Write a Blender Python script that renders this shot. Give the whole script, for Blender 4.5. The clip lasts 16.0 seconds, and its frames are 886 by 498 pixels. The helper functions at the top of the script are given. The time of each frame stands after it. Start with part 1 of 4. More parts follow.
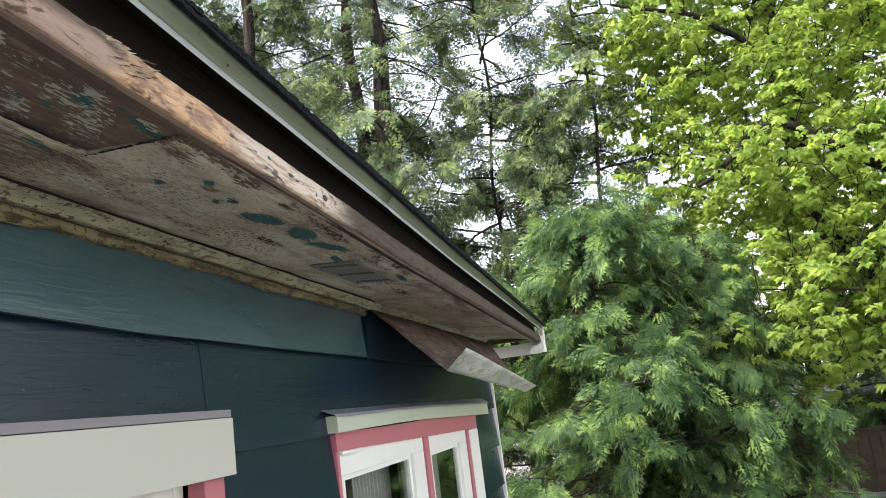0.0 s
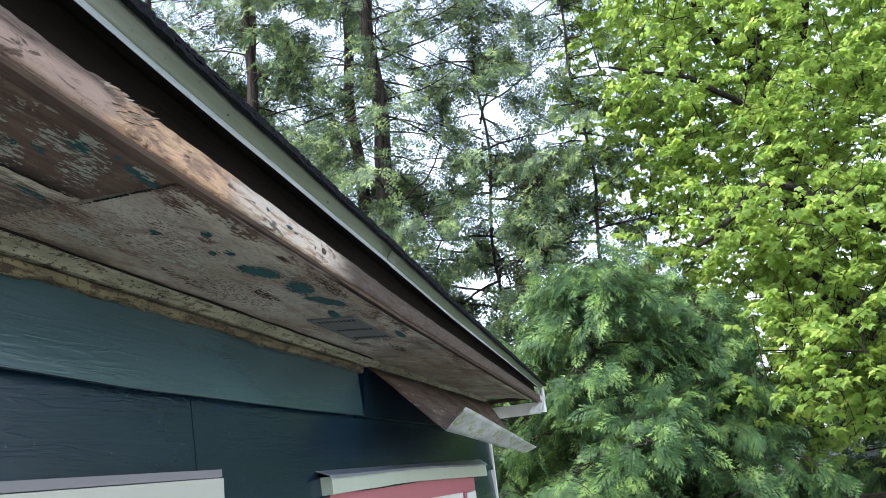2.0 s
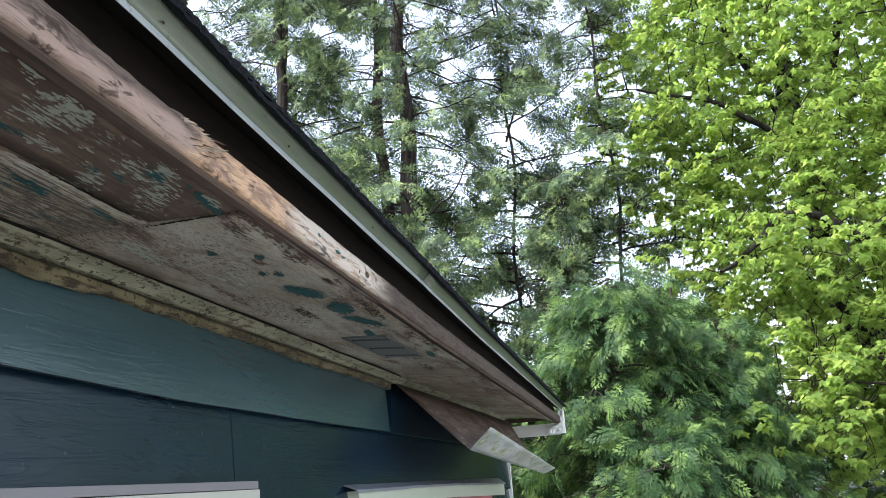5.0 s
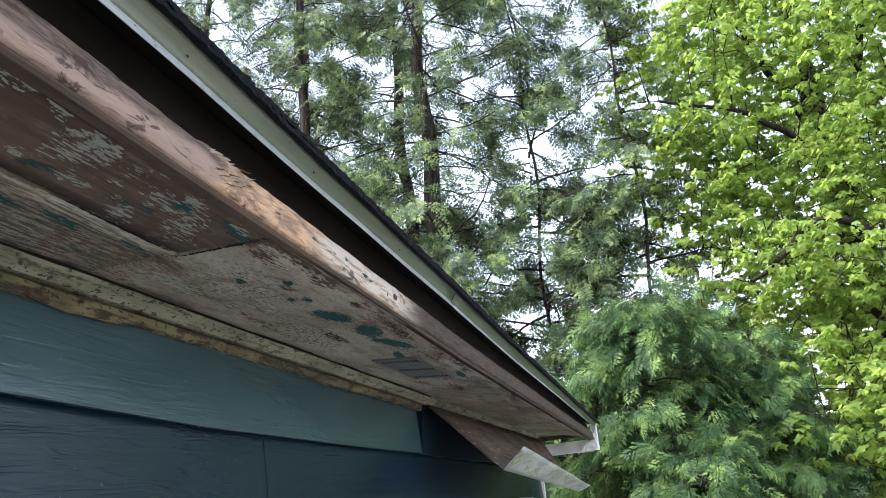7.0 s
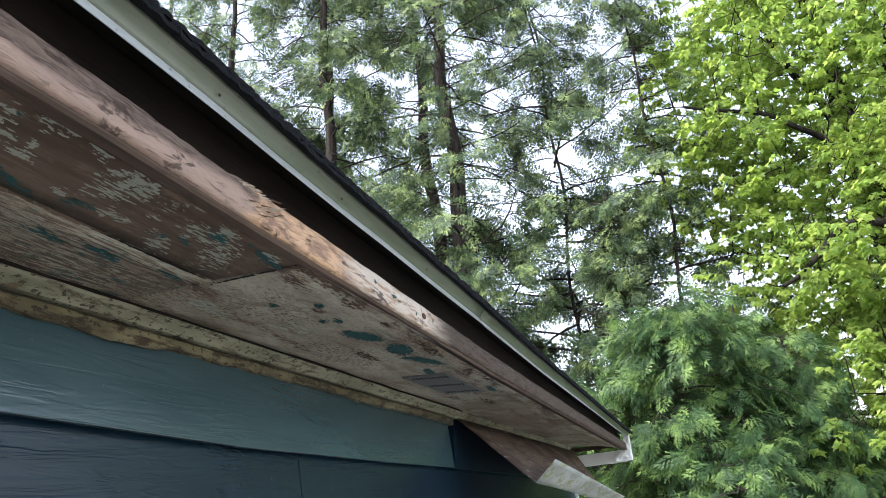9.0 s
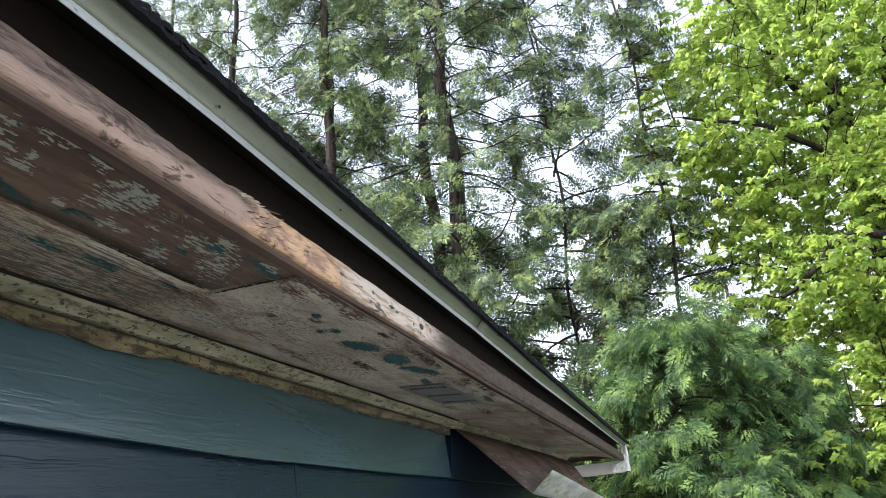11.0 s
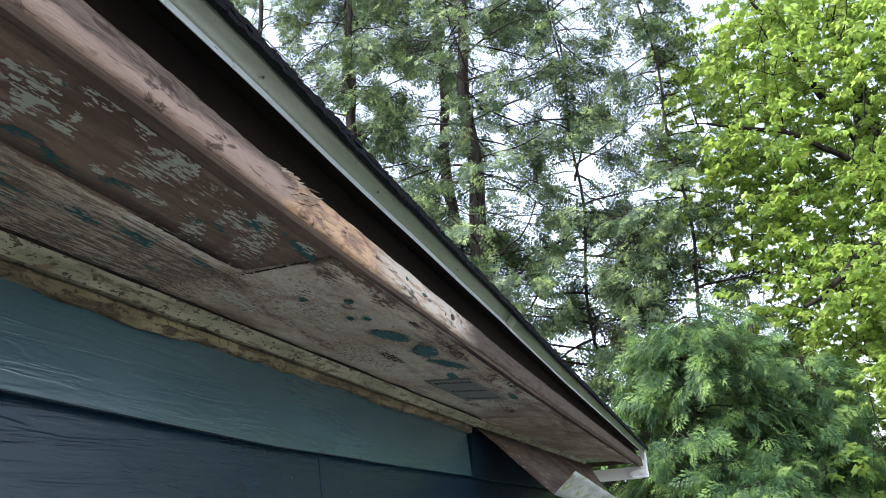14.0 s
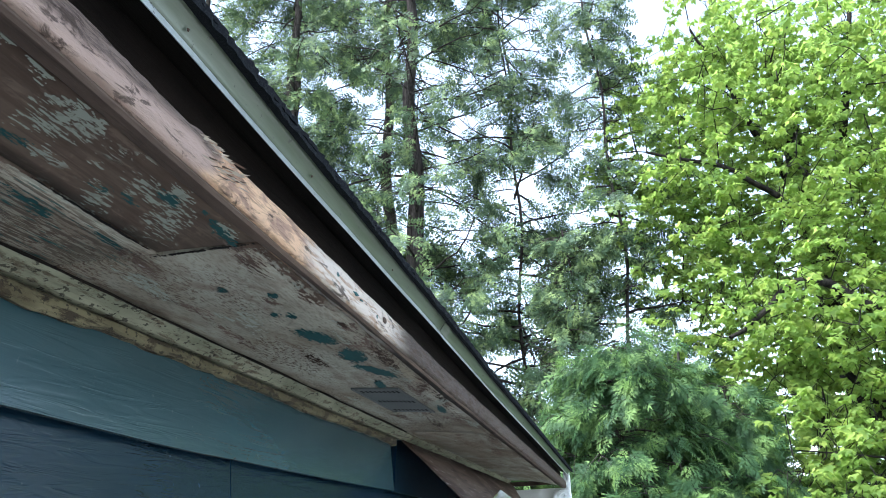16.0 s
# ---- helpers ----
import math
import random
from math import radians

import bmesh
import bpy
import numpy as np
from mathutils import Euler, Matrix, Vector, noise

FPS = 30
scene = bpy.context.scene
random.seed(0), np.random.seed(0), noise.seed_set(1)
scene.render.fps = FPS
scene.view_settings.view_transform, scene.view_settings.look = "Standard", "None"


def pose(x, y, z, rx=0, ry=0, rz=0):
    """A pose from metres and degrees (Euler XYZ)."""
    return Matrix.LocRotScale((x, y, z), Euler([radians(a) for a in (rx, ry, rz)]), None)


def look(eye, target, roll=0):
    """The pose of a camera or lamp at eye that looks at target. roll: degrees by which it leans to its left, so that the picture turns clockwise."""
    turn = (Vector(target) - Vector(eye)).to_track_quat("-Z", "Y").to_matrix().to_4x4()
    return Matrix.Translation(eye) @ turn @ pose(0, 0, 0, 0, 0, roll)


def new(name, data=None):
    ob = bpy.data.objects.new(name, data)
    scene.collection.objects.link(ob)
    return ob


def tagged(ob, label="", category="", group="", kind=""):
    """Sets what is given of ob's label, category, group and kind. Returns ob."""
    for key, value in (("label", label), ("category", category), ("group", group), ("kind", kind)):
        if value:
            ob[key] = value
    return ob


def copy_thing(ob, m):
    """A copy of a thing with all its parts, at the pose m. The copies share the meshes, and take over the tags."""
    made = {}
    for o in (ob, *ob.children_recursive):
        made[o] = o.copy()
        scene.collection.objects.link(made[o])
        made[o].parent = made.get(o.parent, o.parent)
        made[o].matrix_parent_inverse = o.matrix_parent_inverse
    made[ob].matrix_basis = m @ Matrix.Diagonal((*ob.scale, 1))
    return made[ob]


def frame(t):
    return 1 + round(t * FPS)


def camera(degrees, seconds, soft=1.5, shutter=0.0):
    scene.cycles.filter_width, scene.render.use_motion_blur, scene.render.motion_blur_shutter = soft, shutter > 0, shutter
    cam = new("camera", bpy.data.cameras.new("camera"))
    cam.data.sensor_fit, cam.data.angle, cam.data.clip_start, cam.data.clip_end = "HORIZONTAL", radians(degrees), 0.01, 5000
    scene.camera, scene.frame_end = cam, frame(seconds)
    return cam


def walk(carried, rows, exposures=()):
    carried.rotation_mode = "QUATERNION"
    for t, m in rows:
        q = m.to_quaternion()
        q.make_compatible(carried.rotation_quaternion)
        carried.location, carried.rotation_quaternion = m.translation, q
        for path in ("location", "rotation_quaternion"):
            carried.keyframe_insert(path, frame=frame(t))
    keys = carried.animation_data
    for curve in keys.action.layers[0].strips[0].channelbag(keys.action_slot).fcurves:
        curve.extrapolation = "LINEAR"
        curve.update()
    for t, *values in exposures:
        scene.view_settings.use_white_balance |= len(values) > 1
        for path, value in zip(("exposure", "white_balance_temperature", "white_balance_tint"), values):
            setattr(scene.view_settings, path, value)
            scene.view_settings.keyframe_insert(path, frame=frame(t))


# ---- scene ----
cam = camera(57.7, 16.0, soft=0.8)

PATH = [
    (0, (1.017, 0.771, 1.983), (0.629, 2.694, 2.369), -7.2),
    (0.5, (1.011, 0.762, 1.984), (0.573, 2.66, 2.438), -6.9),
    (1, (0.976, 0.756, 1.994), (0.512, 2.629, 2.518), -5.9),
    (1.5, (0.989, 0.79, 1.991), (0.56, 2.669, 2.524), -5.7),
    (2, (1.005, 0.805, 1.985), (0.643, 2.701, 2.51), -6.8),
    (2.5, (1.011, 0.789, 1.984), (0.674, 2.683, 2.528), -6.6),
    (3, (1.006, 0.781, 1.988), (0.661, 2.671, 2.544), -5.8),
    (3.5, (0.998, 0.755, 1.986), (0.628, 2.645, 2.527), -4.8),
    (4, (0.981, 0.73, 1.995), (0.595, 2.615, 2.539), -3.8),
    (6.5, (0.975, 0.736, 2.004), (0.529, 2.592, 2.603), -6.0),
    (7, (0.974, 0.734, 2.007), (0.516, 2.582, 2.618), -5.8),
    (7.5, (0.976, 0.729, 2.009), (0.51, 2.573, 2.628), -6.0),
    (8, (0.979, 0.723, 2.01), (0.487, 2.558, 2.634), -6.9),
    (8.5, (0.983, 0.713, 2.014), (0.463, 2.537, 2.651), -7.0),
    (9, (0.988, 0.7, 2.014), (0.469, 2.521, 2.658), -6.6),
    (11.5, (0.992, 0.696, 2.023), (0.484, 2.514, 2.686), -6.0),
    (12, (0.974, 0.738, 2.026), (0.502, 2.569, 2.676), -5.4),
    (12.5, (0.958, 0.722, 2.018), (0.462, 2.552, 2.656), -5.6),
    (13, (0.983, 0.657, 2.027), (0.443, 2.471, 2.675), -4.9),
    (13.5, (0.966, 0.669, 2.008), (0.43, 2.477, 2.674), -2.9),
    (14, (0.942, 0.723, 2.004), (0.392, 2.524, 2.677), -4.4),
    (14.5, (0.888, 0.72, 2.008), (0.264, 2.492, 2.694), -4.0),
    (15, (0.869, 0.75, 2.003), (0.23, 2.507, 2.714), -1.7),
    (15.5, (0.892, 0.797, 2.009), (0.374, 2.591, 2.727), -1.5),
    (16, (0.91, 0.824, 2.011), (0.518, 2.657, 2.708), -2.5),
]
walk(cam, [(t, look(e, g, r)) for t, e, g, r in PATH], ((0, 2.09, 7200, 10), (0.5, 2.08, 7100, 10), (1.1, 2.05, 6400, 8), (2.5, 2.05, 6250, 6), (4.2, 2.03, 6350, 7), (7, 2.03, 6450, 9), (9, 2.03, 6550, 9), (11.5, 1.99, 6750, 10), (13.5, 1.97, 6600, 9), (14.5, 1.98, 6050, 7), (15.2, 2.07, 5850, 5), (16, 2.23, 5750, 3)))

# ---- light ----
world = bpy.data.worlds.new("overcast_sky")
world.use_nodes = True
scene.world = world
wn, wl = world.node_tree.nodes, world.node_tree.links
sky = wn.new("ShaderNodeTexSky")
sky.sky_type = 'NISHITA'
sky.sun_disc = False
sky.sun_elevation = radians(55)
sky.sun_rotation = radians(231)
sky.dust_density = 1.5
sky.air_density = 1.0
pale = wn.new("ShaderNodeHueSaturation")
pale.inputs["Saturation"].default_value = 0.55
pale.inputs["Value"].default_value = 1.0
wl.new(sky.outputs[0], pale.inputs["Color"])
wl.new(pale.outputs[0], wn["Background"].inputs["Color"])
wn["Background"].inputs["Strength"].default_value = 0.15
sun = new("sun", bpy.data.lights.new("sun", 'SUN'))
sun.data.energy, sun.data.angle, sun.data.color = 3.2, radians(30), (1.0, 0.98, 0.94)
sun.matrix_world = look((0, 0, 0), (0.45, 0.36, -0.82))


# ---- materials ----
class Nodes:
    """A node material with short calls for its nodes."""

    def __init__(self, name, rough=0.7, metal=0.0, spec=0.4):
        self.m = bpy.data.materials.new(name)
        self.m.use_nodes = True
        self.t = self.m.node_tree
        self.b = self.t.nodes["Principled BSDF"]
        self.b.inputs["Roughness"].default_value = rough
        self.b.inputs["Metallic"].default_value = metal
        self.b.inputs["Specular IOR Level"].default_value = spec
        self.co = self.t.nodes.new("ShaderNodeTexCoord").outputs["Object"]

    def put(self, sock, v):
        if isinstance(v, bpy.types.NodeSocket):
            self.t.links.new(v, sock)
        elif isinstance(v, tuple) and len(v) == 3 and sock.type == 'RGBA':
            sock.default_value = (*v, 1)
        else:
            sock.default_value = v

    def scaled(self, s, shift=(0, 0, 0)):
        n = self.t.nodes.new("ShaderNodeMapping")
        self.put(n.inputs["Vector"], self.co)
        n.inputs["Scale"].default_value = s
        n.inputs["Location"].default_value = shift
        return n.outputs[0]

    def noise(self, s, detail=4, rough=0.6, distort=0.0, shift=(0, 0, 0)):
        n = self.t.nodes.new("ShaderNodeTexNoise")
        self.put(n.inputs["Vector"], self.scaled(s if isinstance(s, tuple) else (s, s, s), shift))
        n.inputs["Scale"].default_value = 1.0
        n.inputs["Detail"].default_value = detail
        n.inputs["Roughness"].default_value = rough
        n.inputs["Distortion"].default_value = distort
        return n.outputs["Fac"]

    def axis(self, which):
        n = self.t.nodes.new("ShaderNodeSeparateXYZ")
        self.put(n.inputs[0], self.co)
        return n.outputs[which]

    def step(self, v, lo, hi):
        n = self.t.nodes.new("ShaderNodeMapRange")
        n.interpolation_type = 'SMOOTHSTEP'
        self.put(n.inputs["Value"], v)
        n.inputs["From Min"].default_value, n.inputs["From Max"].default_value = lo, hi
        return n.outputs[0]

    def math(self, op, a, b=0.0):
        n = self.t.nodes.new("ShaderNodeMath")
        n.operation = op
        self.put(n.inputs[0], a)
        self.put(n.inputs[1], b)
        return n.outputs[0]

    def mix(self, f, a, b):
        n = self.t.nodes.new("ShaderNodeMix")
        n.data_type = 'RGBA'
        self.put(n.inputs[0], f)
        self.put(n.inputs[6], a)
        self.put(n.inputs[7], b)
        return n.outputs[2]

    def colour(self, v):
        self.put(self.b.inputs["Base Color"], v)
        return self

    def rough(self, v):
        self.put(self.b.inputs["Roughness"], v)
        return self

    def bump(self, h, strength=0.5, distance=0.004):
        n = self.t.nodes.new("ShaderNodeBump")
        n.inputs["Strength"].default_value, n.inputs["Distance"].default_value = strength, distance
        self.put(n.inputs["Height"], h)
        self.put(self.b.inputs["Normal"], n.outputs[0])
        return self

    def island(self):
        return self.t.nodes.new("ShaderNodeNewGeometry").outputs["Random Per Island"]

    def random(self):
        return self.t.nodes.new("ShaderNodeObjectInfo").outputs["Random"]


def siding_paint(name, dark, light, relief, spec):
    n = Nodes(name, rough=0.3, spec=spec)
    grain = n.noise((30, 5.5, 80), 4, 0.6, 0.6)
    ridge = n.math('ABSOLUTE', n.math('SUBTRACT', n.noise((9, 3.4, 40), 3, 0.55, 0.8), 0.5))
    blotch = n.noise((2, 1.3, 5), 4)
    col = n.mix(n.step(blotch, 0.2, 0.85), dark, light)
    col = n.mix(n.math('MULTIPLY', n.step(n.noise((60, 60, 60), 3), 0.68, 0.76), 0.12), col, (0.3, 0.33, 0.33))
    n.colour(col)
    n.rough(n.math('ADD', 0.23, n.math('MULTIPLY', blotch, 0.06)))
    h = n.math('ADD', n.math('MULTIPLY', grain, 0.45), n.math('MULTIPLY', n.math('SUBTRACT', 1.0, n.step(ridge, 0.0, 0.12)), n.math('ADD', 0.35, n.math('MULTIPLY', n.step(n.noise((3, 1.4, 8), 3), 0.42, 0.65), 0.65))))
    return n.bump(h, relief, 0.0016).m


def soffit_wood():
    """Plywood: grey-green paint that has flaked off to brown wood, most of it near the outer edge."""
    n = Nodes("flaked_plywood", rough=0.85, spec=0.2)
    x, y = n.axis(0), n.axis(1)
    grain = n.noise((120, 7, 60), 5, 0.65, 0.6)
    broad = n.noise((6, 2.2, 6), 5, 0.6, 0.5)
    wood = n.mix(n.step(n.noise((9, 3.5, 9), 5), 0.3, 0.7), (0.098, 0.067, 0.052), (0.2, 0.142, 0.108))
    wood = n.mix(n.math('MULTIPLY', n.step(n.noise((46, 20, 30), 6, 0.7, 0.6, (8, 3, 0)), 0.54, 0.62), 0.35), wood, (0.3, 0.22, 0.17))
    wood = n.mix(n.math('MULTIPLY', n.step(grain, 0.4, 0.62), 0.45), wood, (0.085, 0.055, 0.04))
    paint = n.mix(n.step(n.noise((5, 2, 5), 6, 0.65), 0.35, 0.65), (0.29, 0.248, 0.192), (0.455, 0.432, 0.365))
    worn = n.math('ADD', 0.34, n.math('MULTIPLY', n.step(n.noise((7, 2.4, 5), 5, 0.65, 0.4, (1, 7, 0)), 0.4, 0.62), 0.85))
    paint = n.mix(n.math('MULTIPLY', n.step(n.noise((210, 52, 60), 6, 0.75), 0.5, 0.58), worn), paint, (0.13, 0.09, 0.068))
    paint = n.mix(n.math('MULTIPLY', n.step(n.noise((11, 3, 5), 6, 0.7, 0.5, (4, 2, 0)), 0.5, 0.66), 0.6), paint, (0.2, 0.14, 0.105))
    inner = n.math('MULTIPLY', n.math('SUBTRACT', 1.0, n.step(x, 0.21, 0.25)), n.math('SUBTRACT', 1.0, n.step(y, 1.75, 2.0)))
    paint = n.mix(n.math('MULTIPLY', n.math('MULTIPLY', n.step(n.noise((150, 13, 60), 6, 0.72, 0.3, (2, 3, 0)), 0.48, 0.53), inner), 0.9), paint, (0.11, 0.08, 0.06))
    paint = n.mix(n.math('MULTIPLY', n.math('MULTIPLY', n.step(n.noise((120, 11, 60), 6, 0.7, 0.3, (7, 1, 0)), 0.575, 0.605), inner), 0.9), paint, (0.02, 0.09, 0.09))
    # bare share: the near outer field, and a margin along the outer edge
    field = n.math('MULTIPLY', n.step(x, 0.215, 0.265), n.math('SUBTRACT', 1.0, n.step(y, 1.84, 1.88)))
    margin = n.math('MULTIPLY', n.step(x, 0.3, 0.43), 0.5)
    far = n.math('MULTIPLY', n.step(y, 3.2, 4.2), -0.14)
    share = n.math('ADD', n.math('ADD', n.math('MULTIPLY', field, 1.0), n.math('ADD', margin, -0.16)), far)
    bare = n.math('ADD', share, n.math('MULTIPLY', n.math('SUBTRACT', broad, 0.5), 1.5))
    flake = n.math('ADD', bare, n.math('MULTIPLY', n.math('SUBTRACT', n.noise((55, 20, 30), 7, 0.72), 0.5), 1.3))
    gone = n.step(flake, 0.25, 0.31)
    # pale remains in torn clusters on the bare field
    cluster = n.step(n.noise((13, 6, 6), 3, 0.5, 0.3, (5, 9, 0)), 0.55, 0.65)
    left = n.math('MULTIPLY', n.math('MULTIPLY', n.step(n.noise((95, 24, 30), 6, 0.66, 0.5, (1, 4, 0)), 0.53, 0.555), cluster), field)
    scrap = n.mix(n.step(n.noise((40, 12, 20), 3, 0.6, 0.2, (3, 3, 0)), 0.58, 0.61), n.mix(n.noise(30, 4), (0.34, 0.35, 0.3), (0.56, 0.57, 0.51)), (0.02, 0.1, 0.1))
    gone = n.math('MULTIPLY', gone, n.math('SUBTRACT', 1.0, left))
    col = n.mix(gone, n.mix(left, paint, scrap), wood)
    stain = n.step(n.noise((4, 1.4, 4), 5, 0.6, 1.0, (3, 1, 0)), 0.56, 0.72)
    col = n.mix(n.math('MULTIPLY', stain, 0.55), col, (0.06, 0.038, 0.027))
    n.colour(col)
    h = n.math('ADD', n.math('MULTIPLY', gone, -0.7), n.math('MULTIPLY', grain, 0.5))
    return n.bump(h, 0.9, 0.003).m


def bare_wood(name, dark, mid, light, white=0.0, along=(40, 3, 40)):
    n = Nodes(name, rough=0.8, spec=0.25)
    grain = n.noise(along, 6, 0.65, 0.8)
    patch = n.noise((7, 2.6, 7), 4, 0.6, 0.5)
    col = n.mix(n.step(patch, 0.36, 0.62), mid, light)
    col = n.mix(n.math('MULTIPLY', n.step(grain, 0.5, 0.68), 0.75), col, dark)
    col = n.mix(n.step(n.noise((16, 6, 22), 5, 0.65), 0.6, 0.72), col, dark)
    if white:
        flake = n.noise((50, 12, 50), 6, 0.7)
        col = n.mix(n.math('MULTIPLY', n.step(flake, 0.62 - white * 0.3, 0.7 - white * 0.3), 0.85), col, (0.55, 0.5, 0.46))
    n.colour(col)
    return n.bump(n.math('ADD', grain, n.math('MULTIPLY', patch, 0.4)), 0.8, 0.004).m


def fascia_wood():
    """Bare pinkish wood with a whitewashed stretch, greying to dark brown further along."""
    n = Nodes("weathered_fascia", rough=0.8, spec=0.25)
    y, z = n.axis(1), n.axis(2)
    grain = n.noise((60, 20, 200), 7, 0.74, 0.8)
    patch = n.noise((25, 16, 45), 6, 0.62, 0.8)
    raw = n.mix(n.step(patch, 0.36, 0.6), (0.38, 0.235, 0.172), (0.72, 0.465, 0.3))
    raw = n.mix(n.math('MULTIPLY', n.step(grain, 0.5, 0.62), 0.6), raw, (0.1, 0.065, 0.05))
    grey = n.mix(n.step(grain, 0.42, 0.6), (0.2, 0.143, 0.12), (0.075, 0.053, 0.045))
    white = n.mix(n.step(n.noise((40, 11, 110), 6, 0.68, 0.5), 0.48, 0.62), (0.68, 0.58, 0.505), (0.44, 0.3, 0.215))
    brown = n.mix(n.step(grain, 0.4, 0.62), (0.07, 0.045, 0.036), (0.022, 0.014, 0.011))
    wob = n.math('ADD', y, n.math('MULTIPLY', n.math('SUBTRACT', n.noise((20, 6, 30), 4), 0.5), 0.16))
    high = n.step(n.math('ADD', z, n.math('MULTIPLY', n.math('SUBTRACT', n.noise((9, 3, 9), 4), 0.5), 0.05)), 2.478, 2.492)
    grey = n.mix(n.math('MULTIPLY', high, 0.9), (0.44, 0.31, 0.258), grey)
    grey = n.mix(n.math('MULTIPLY', n.step(grain, 0.53, 0.66), 0.6), grey, (0.07, 0.05, 0.042))
    col = n.mix(n.step(wob, 1.62, 1.67), grey, raw)
    col = n.mix(n.step(wob, 1.92, 2.02), col, white)
    col = n.mix(n.math('MULTIPLY', n.step(wob, 2.38, 2.6), 0.93), col, brown)
    flake = n.step(n.noise((60, 16, 60), 6, 0.72), 0.63, 0.7)
    col = n.mix(n.math('MULTIPLY', flake, 0.5), col, (0.38, 0.32, 0.29))
    rot = n.step(n.noise((26, 13, 46), 6, 0.65, 0.7, (5, 2, 1)), 0.56, 0.64)
    col = n.mix(n.math('MULTIPLY', rot, 0.85), col, (0.06, 0.039, 0.031))
    n.colour(col)
    return n.bump(n.math('ADD', grain, patch), 0.9, 0.005).m


def painted_trim(name, paint, dark, rot, amount):
    n = Nodes(name, rough=0.75, spec=0.3)
    grain = n.noise((60, 5, 60), 6, 0.68, 0.6)
    big = n.noise((34, 11, 34), 7, 0.74, 0.4)
    col = n.mix(n.step(n.noise((12, 5, 12), 4), 0.35, 0.65), paint, dark)
    peel = n.step(n.math('ADD', n.math('MULTIPLY', big, 0.65), n.math('MULTIPLY', grain, 0.35)), amount, amount + 0.09)
    col = n.mix(peel, col, rot)
    col = n.mix(n.math('MULTIPLY', n.step(n.noise((34, 12, 34), 5, 0.7), 0.6, 0.66), 0.8), col, (0.05, 0.035, 0.02))
    col = n.mix(n.math('MULTIPLY', n.step(n.noise((90, 55, 90), 3, 0.6), 0.59, 0.63), 0.85), col, (0.025, 0.02, 0.014))
    n.colour(col)
    return n.bump(n.math('SUBTRACT', grain, peel), 0.6, 0.003).m


def plain_paint(name, colour, worn, rough=0.55, speck=0.66, grain=(14, 14, 14)):
    n = Nodes(name, rough=rough)
    col = n.mix(n.math('MULTIPLY', n.noise(grain, 5), 0.35), colour, worn)
    col = n.mix(n.math('MULTIPLY', n.step(n.noise(70, 5, 0.7), speck, speck + 0.06), 0.6), col, worn)
    n.colour(col)
    return n.bump(n.noise((60, 12, 60), 4), 0.2, 0.002).m


def edge_metal(name, clean, dirty):
    n = Nodes(name, rough=0.5, metal=0.0, spec=0.6)
    dirt = n.noise((20, 1.8, 30), 5, 0.65, 0.3)
    col = n.mix(n.step(dirt, 0.36, 0.66), clean, dirty)
    col = n.mix(n.step(n.noise(75, 3, 0.6), 0.665, 0.69), col, (0.05, 0.05, 0.04))
    n.colour(col).rough(n.math('ADD', 0.24, n.math('MULTIPLY', dirt, 0.2)))
    return n.bump(n.noise((8, 2.5, 8), 3), 0.15, 0.004).m


def shingle_felt():
    n = Nodes("black_asphalt_shingle", rough=0.95, spec=0.15)
    grit = n.noise(420, 3, 0.7)
    col = n.mix(n.step(grit, 0.4, 0.7), (0.005, 0.006, 0.008), (0.022, 0.024, 0.028))
    n.colour(n.mix(n.math('MULTIPLY', n.random(), 0.4), col, (0.01, 0.01, 0.013)))
    return n.bump(grit, 1.0, 0.003).m


def mouldy_metal():
    n = Nodes("mildewed_white_metal", rough=0.5, spec=0.4)
    col = n.mix(n.step(n.noise((9, 4, 12), 5), 0.4, 0.62), (0.5, 0.52, 0.52), (0.33, 0.35, 0.345))
    col = n.mix(n.step(n.noise((22, 9, 28), 6, 0.68, 0.8, (1, 4, 2)), 0.54, 0.59), col, (0.27, 0.3, 0.15))
    col = n.mix(n.step(n.noise((20, 9, 26), 6, 0.7, 0.5), 0.61, 0.65), col, (0.3, 0.22, 0.17))
    n.colour(col)
    return n.bump(n.noise(60, 4), 0.25, 0.002).m


def leaf_paint(name, a, b, c, glow, translucent, spec=0.16):
    n = Nodes(name, rough=0.55, spec=spec)
    r = n.math('ADD', n.math('MULTIPLY', n.island(), 0.4), n.math('MULTIPLY', n.step(n.noise(2.2, 3, shift=(7, 1, 3)), 0.3, 0.7), 0.6))
    col = n.mix(r, a, b)
    col = n.mix(n.step(n.noise(4.6, 4, shift=(2, 5, 1)), 0.46, 0.68), col, c)
    n.colour(col)
    tr = n.t.nodes.new("ShaderNodeBsdfTranslucent")
    n.put(tr.inputs["Color"], n.mix(0.5, col, glow))
    mx = n.t.nodes.new("ShaderNodeMixShader")
    mx.inputs[0].default_value = translucent
    out = n.t.nodes["Material Output"]
    n.t.links.new(n.b.outputs[0], mx.inputs[1])
    n.t.links.new(tr.outputs[0], mx.inputs[2])
    n.t.links.new(mx.outputs[0], out.inputs["Surface"])
    return n.m


def bark(name, a, b):
    n = Nodes(name, rough=0.95, spec=0.1)
    f = n.noise((22, 22, 3), 6, 0.7, 0.5)
    n.colour(n.mix(n.step(f, 0.35, 0.65), a, b))
    return n.bump(f, 1.0, 0.02).m


def glass():
    n = Nodes("window_glass", rough=0.02, spec=0.5)
    n.b.inputs["Transmission Weight"].default_value = 1.0
    n.b.inputs["IOR"].default_value = 1.45
    n.colour((0.95, 0.98, 0.97))
    return n.m


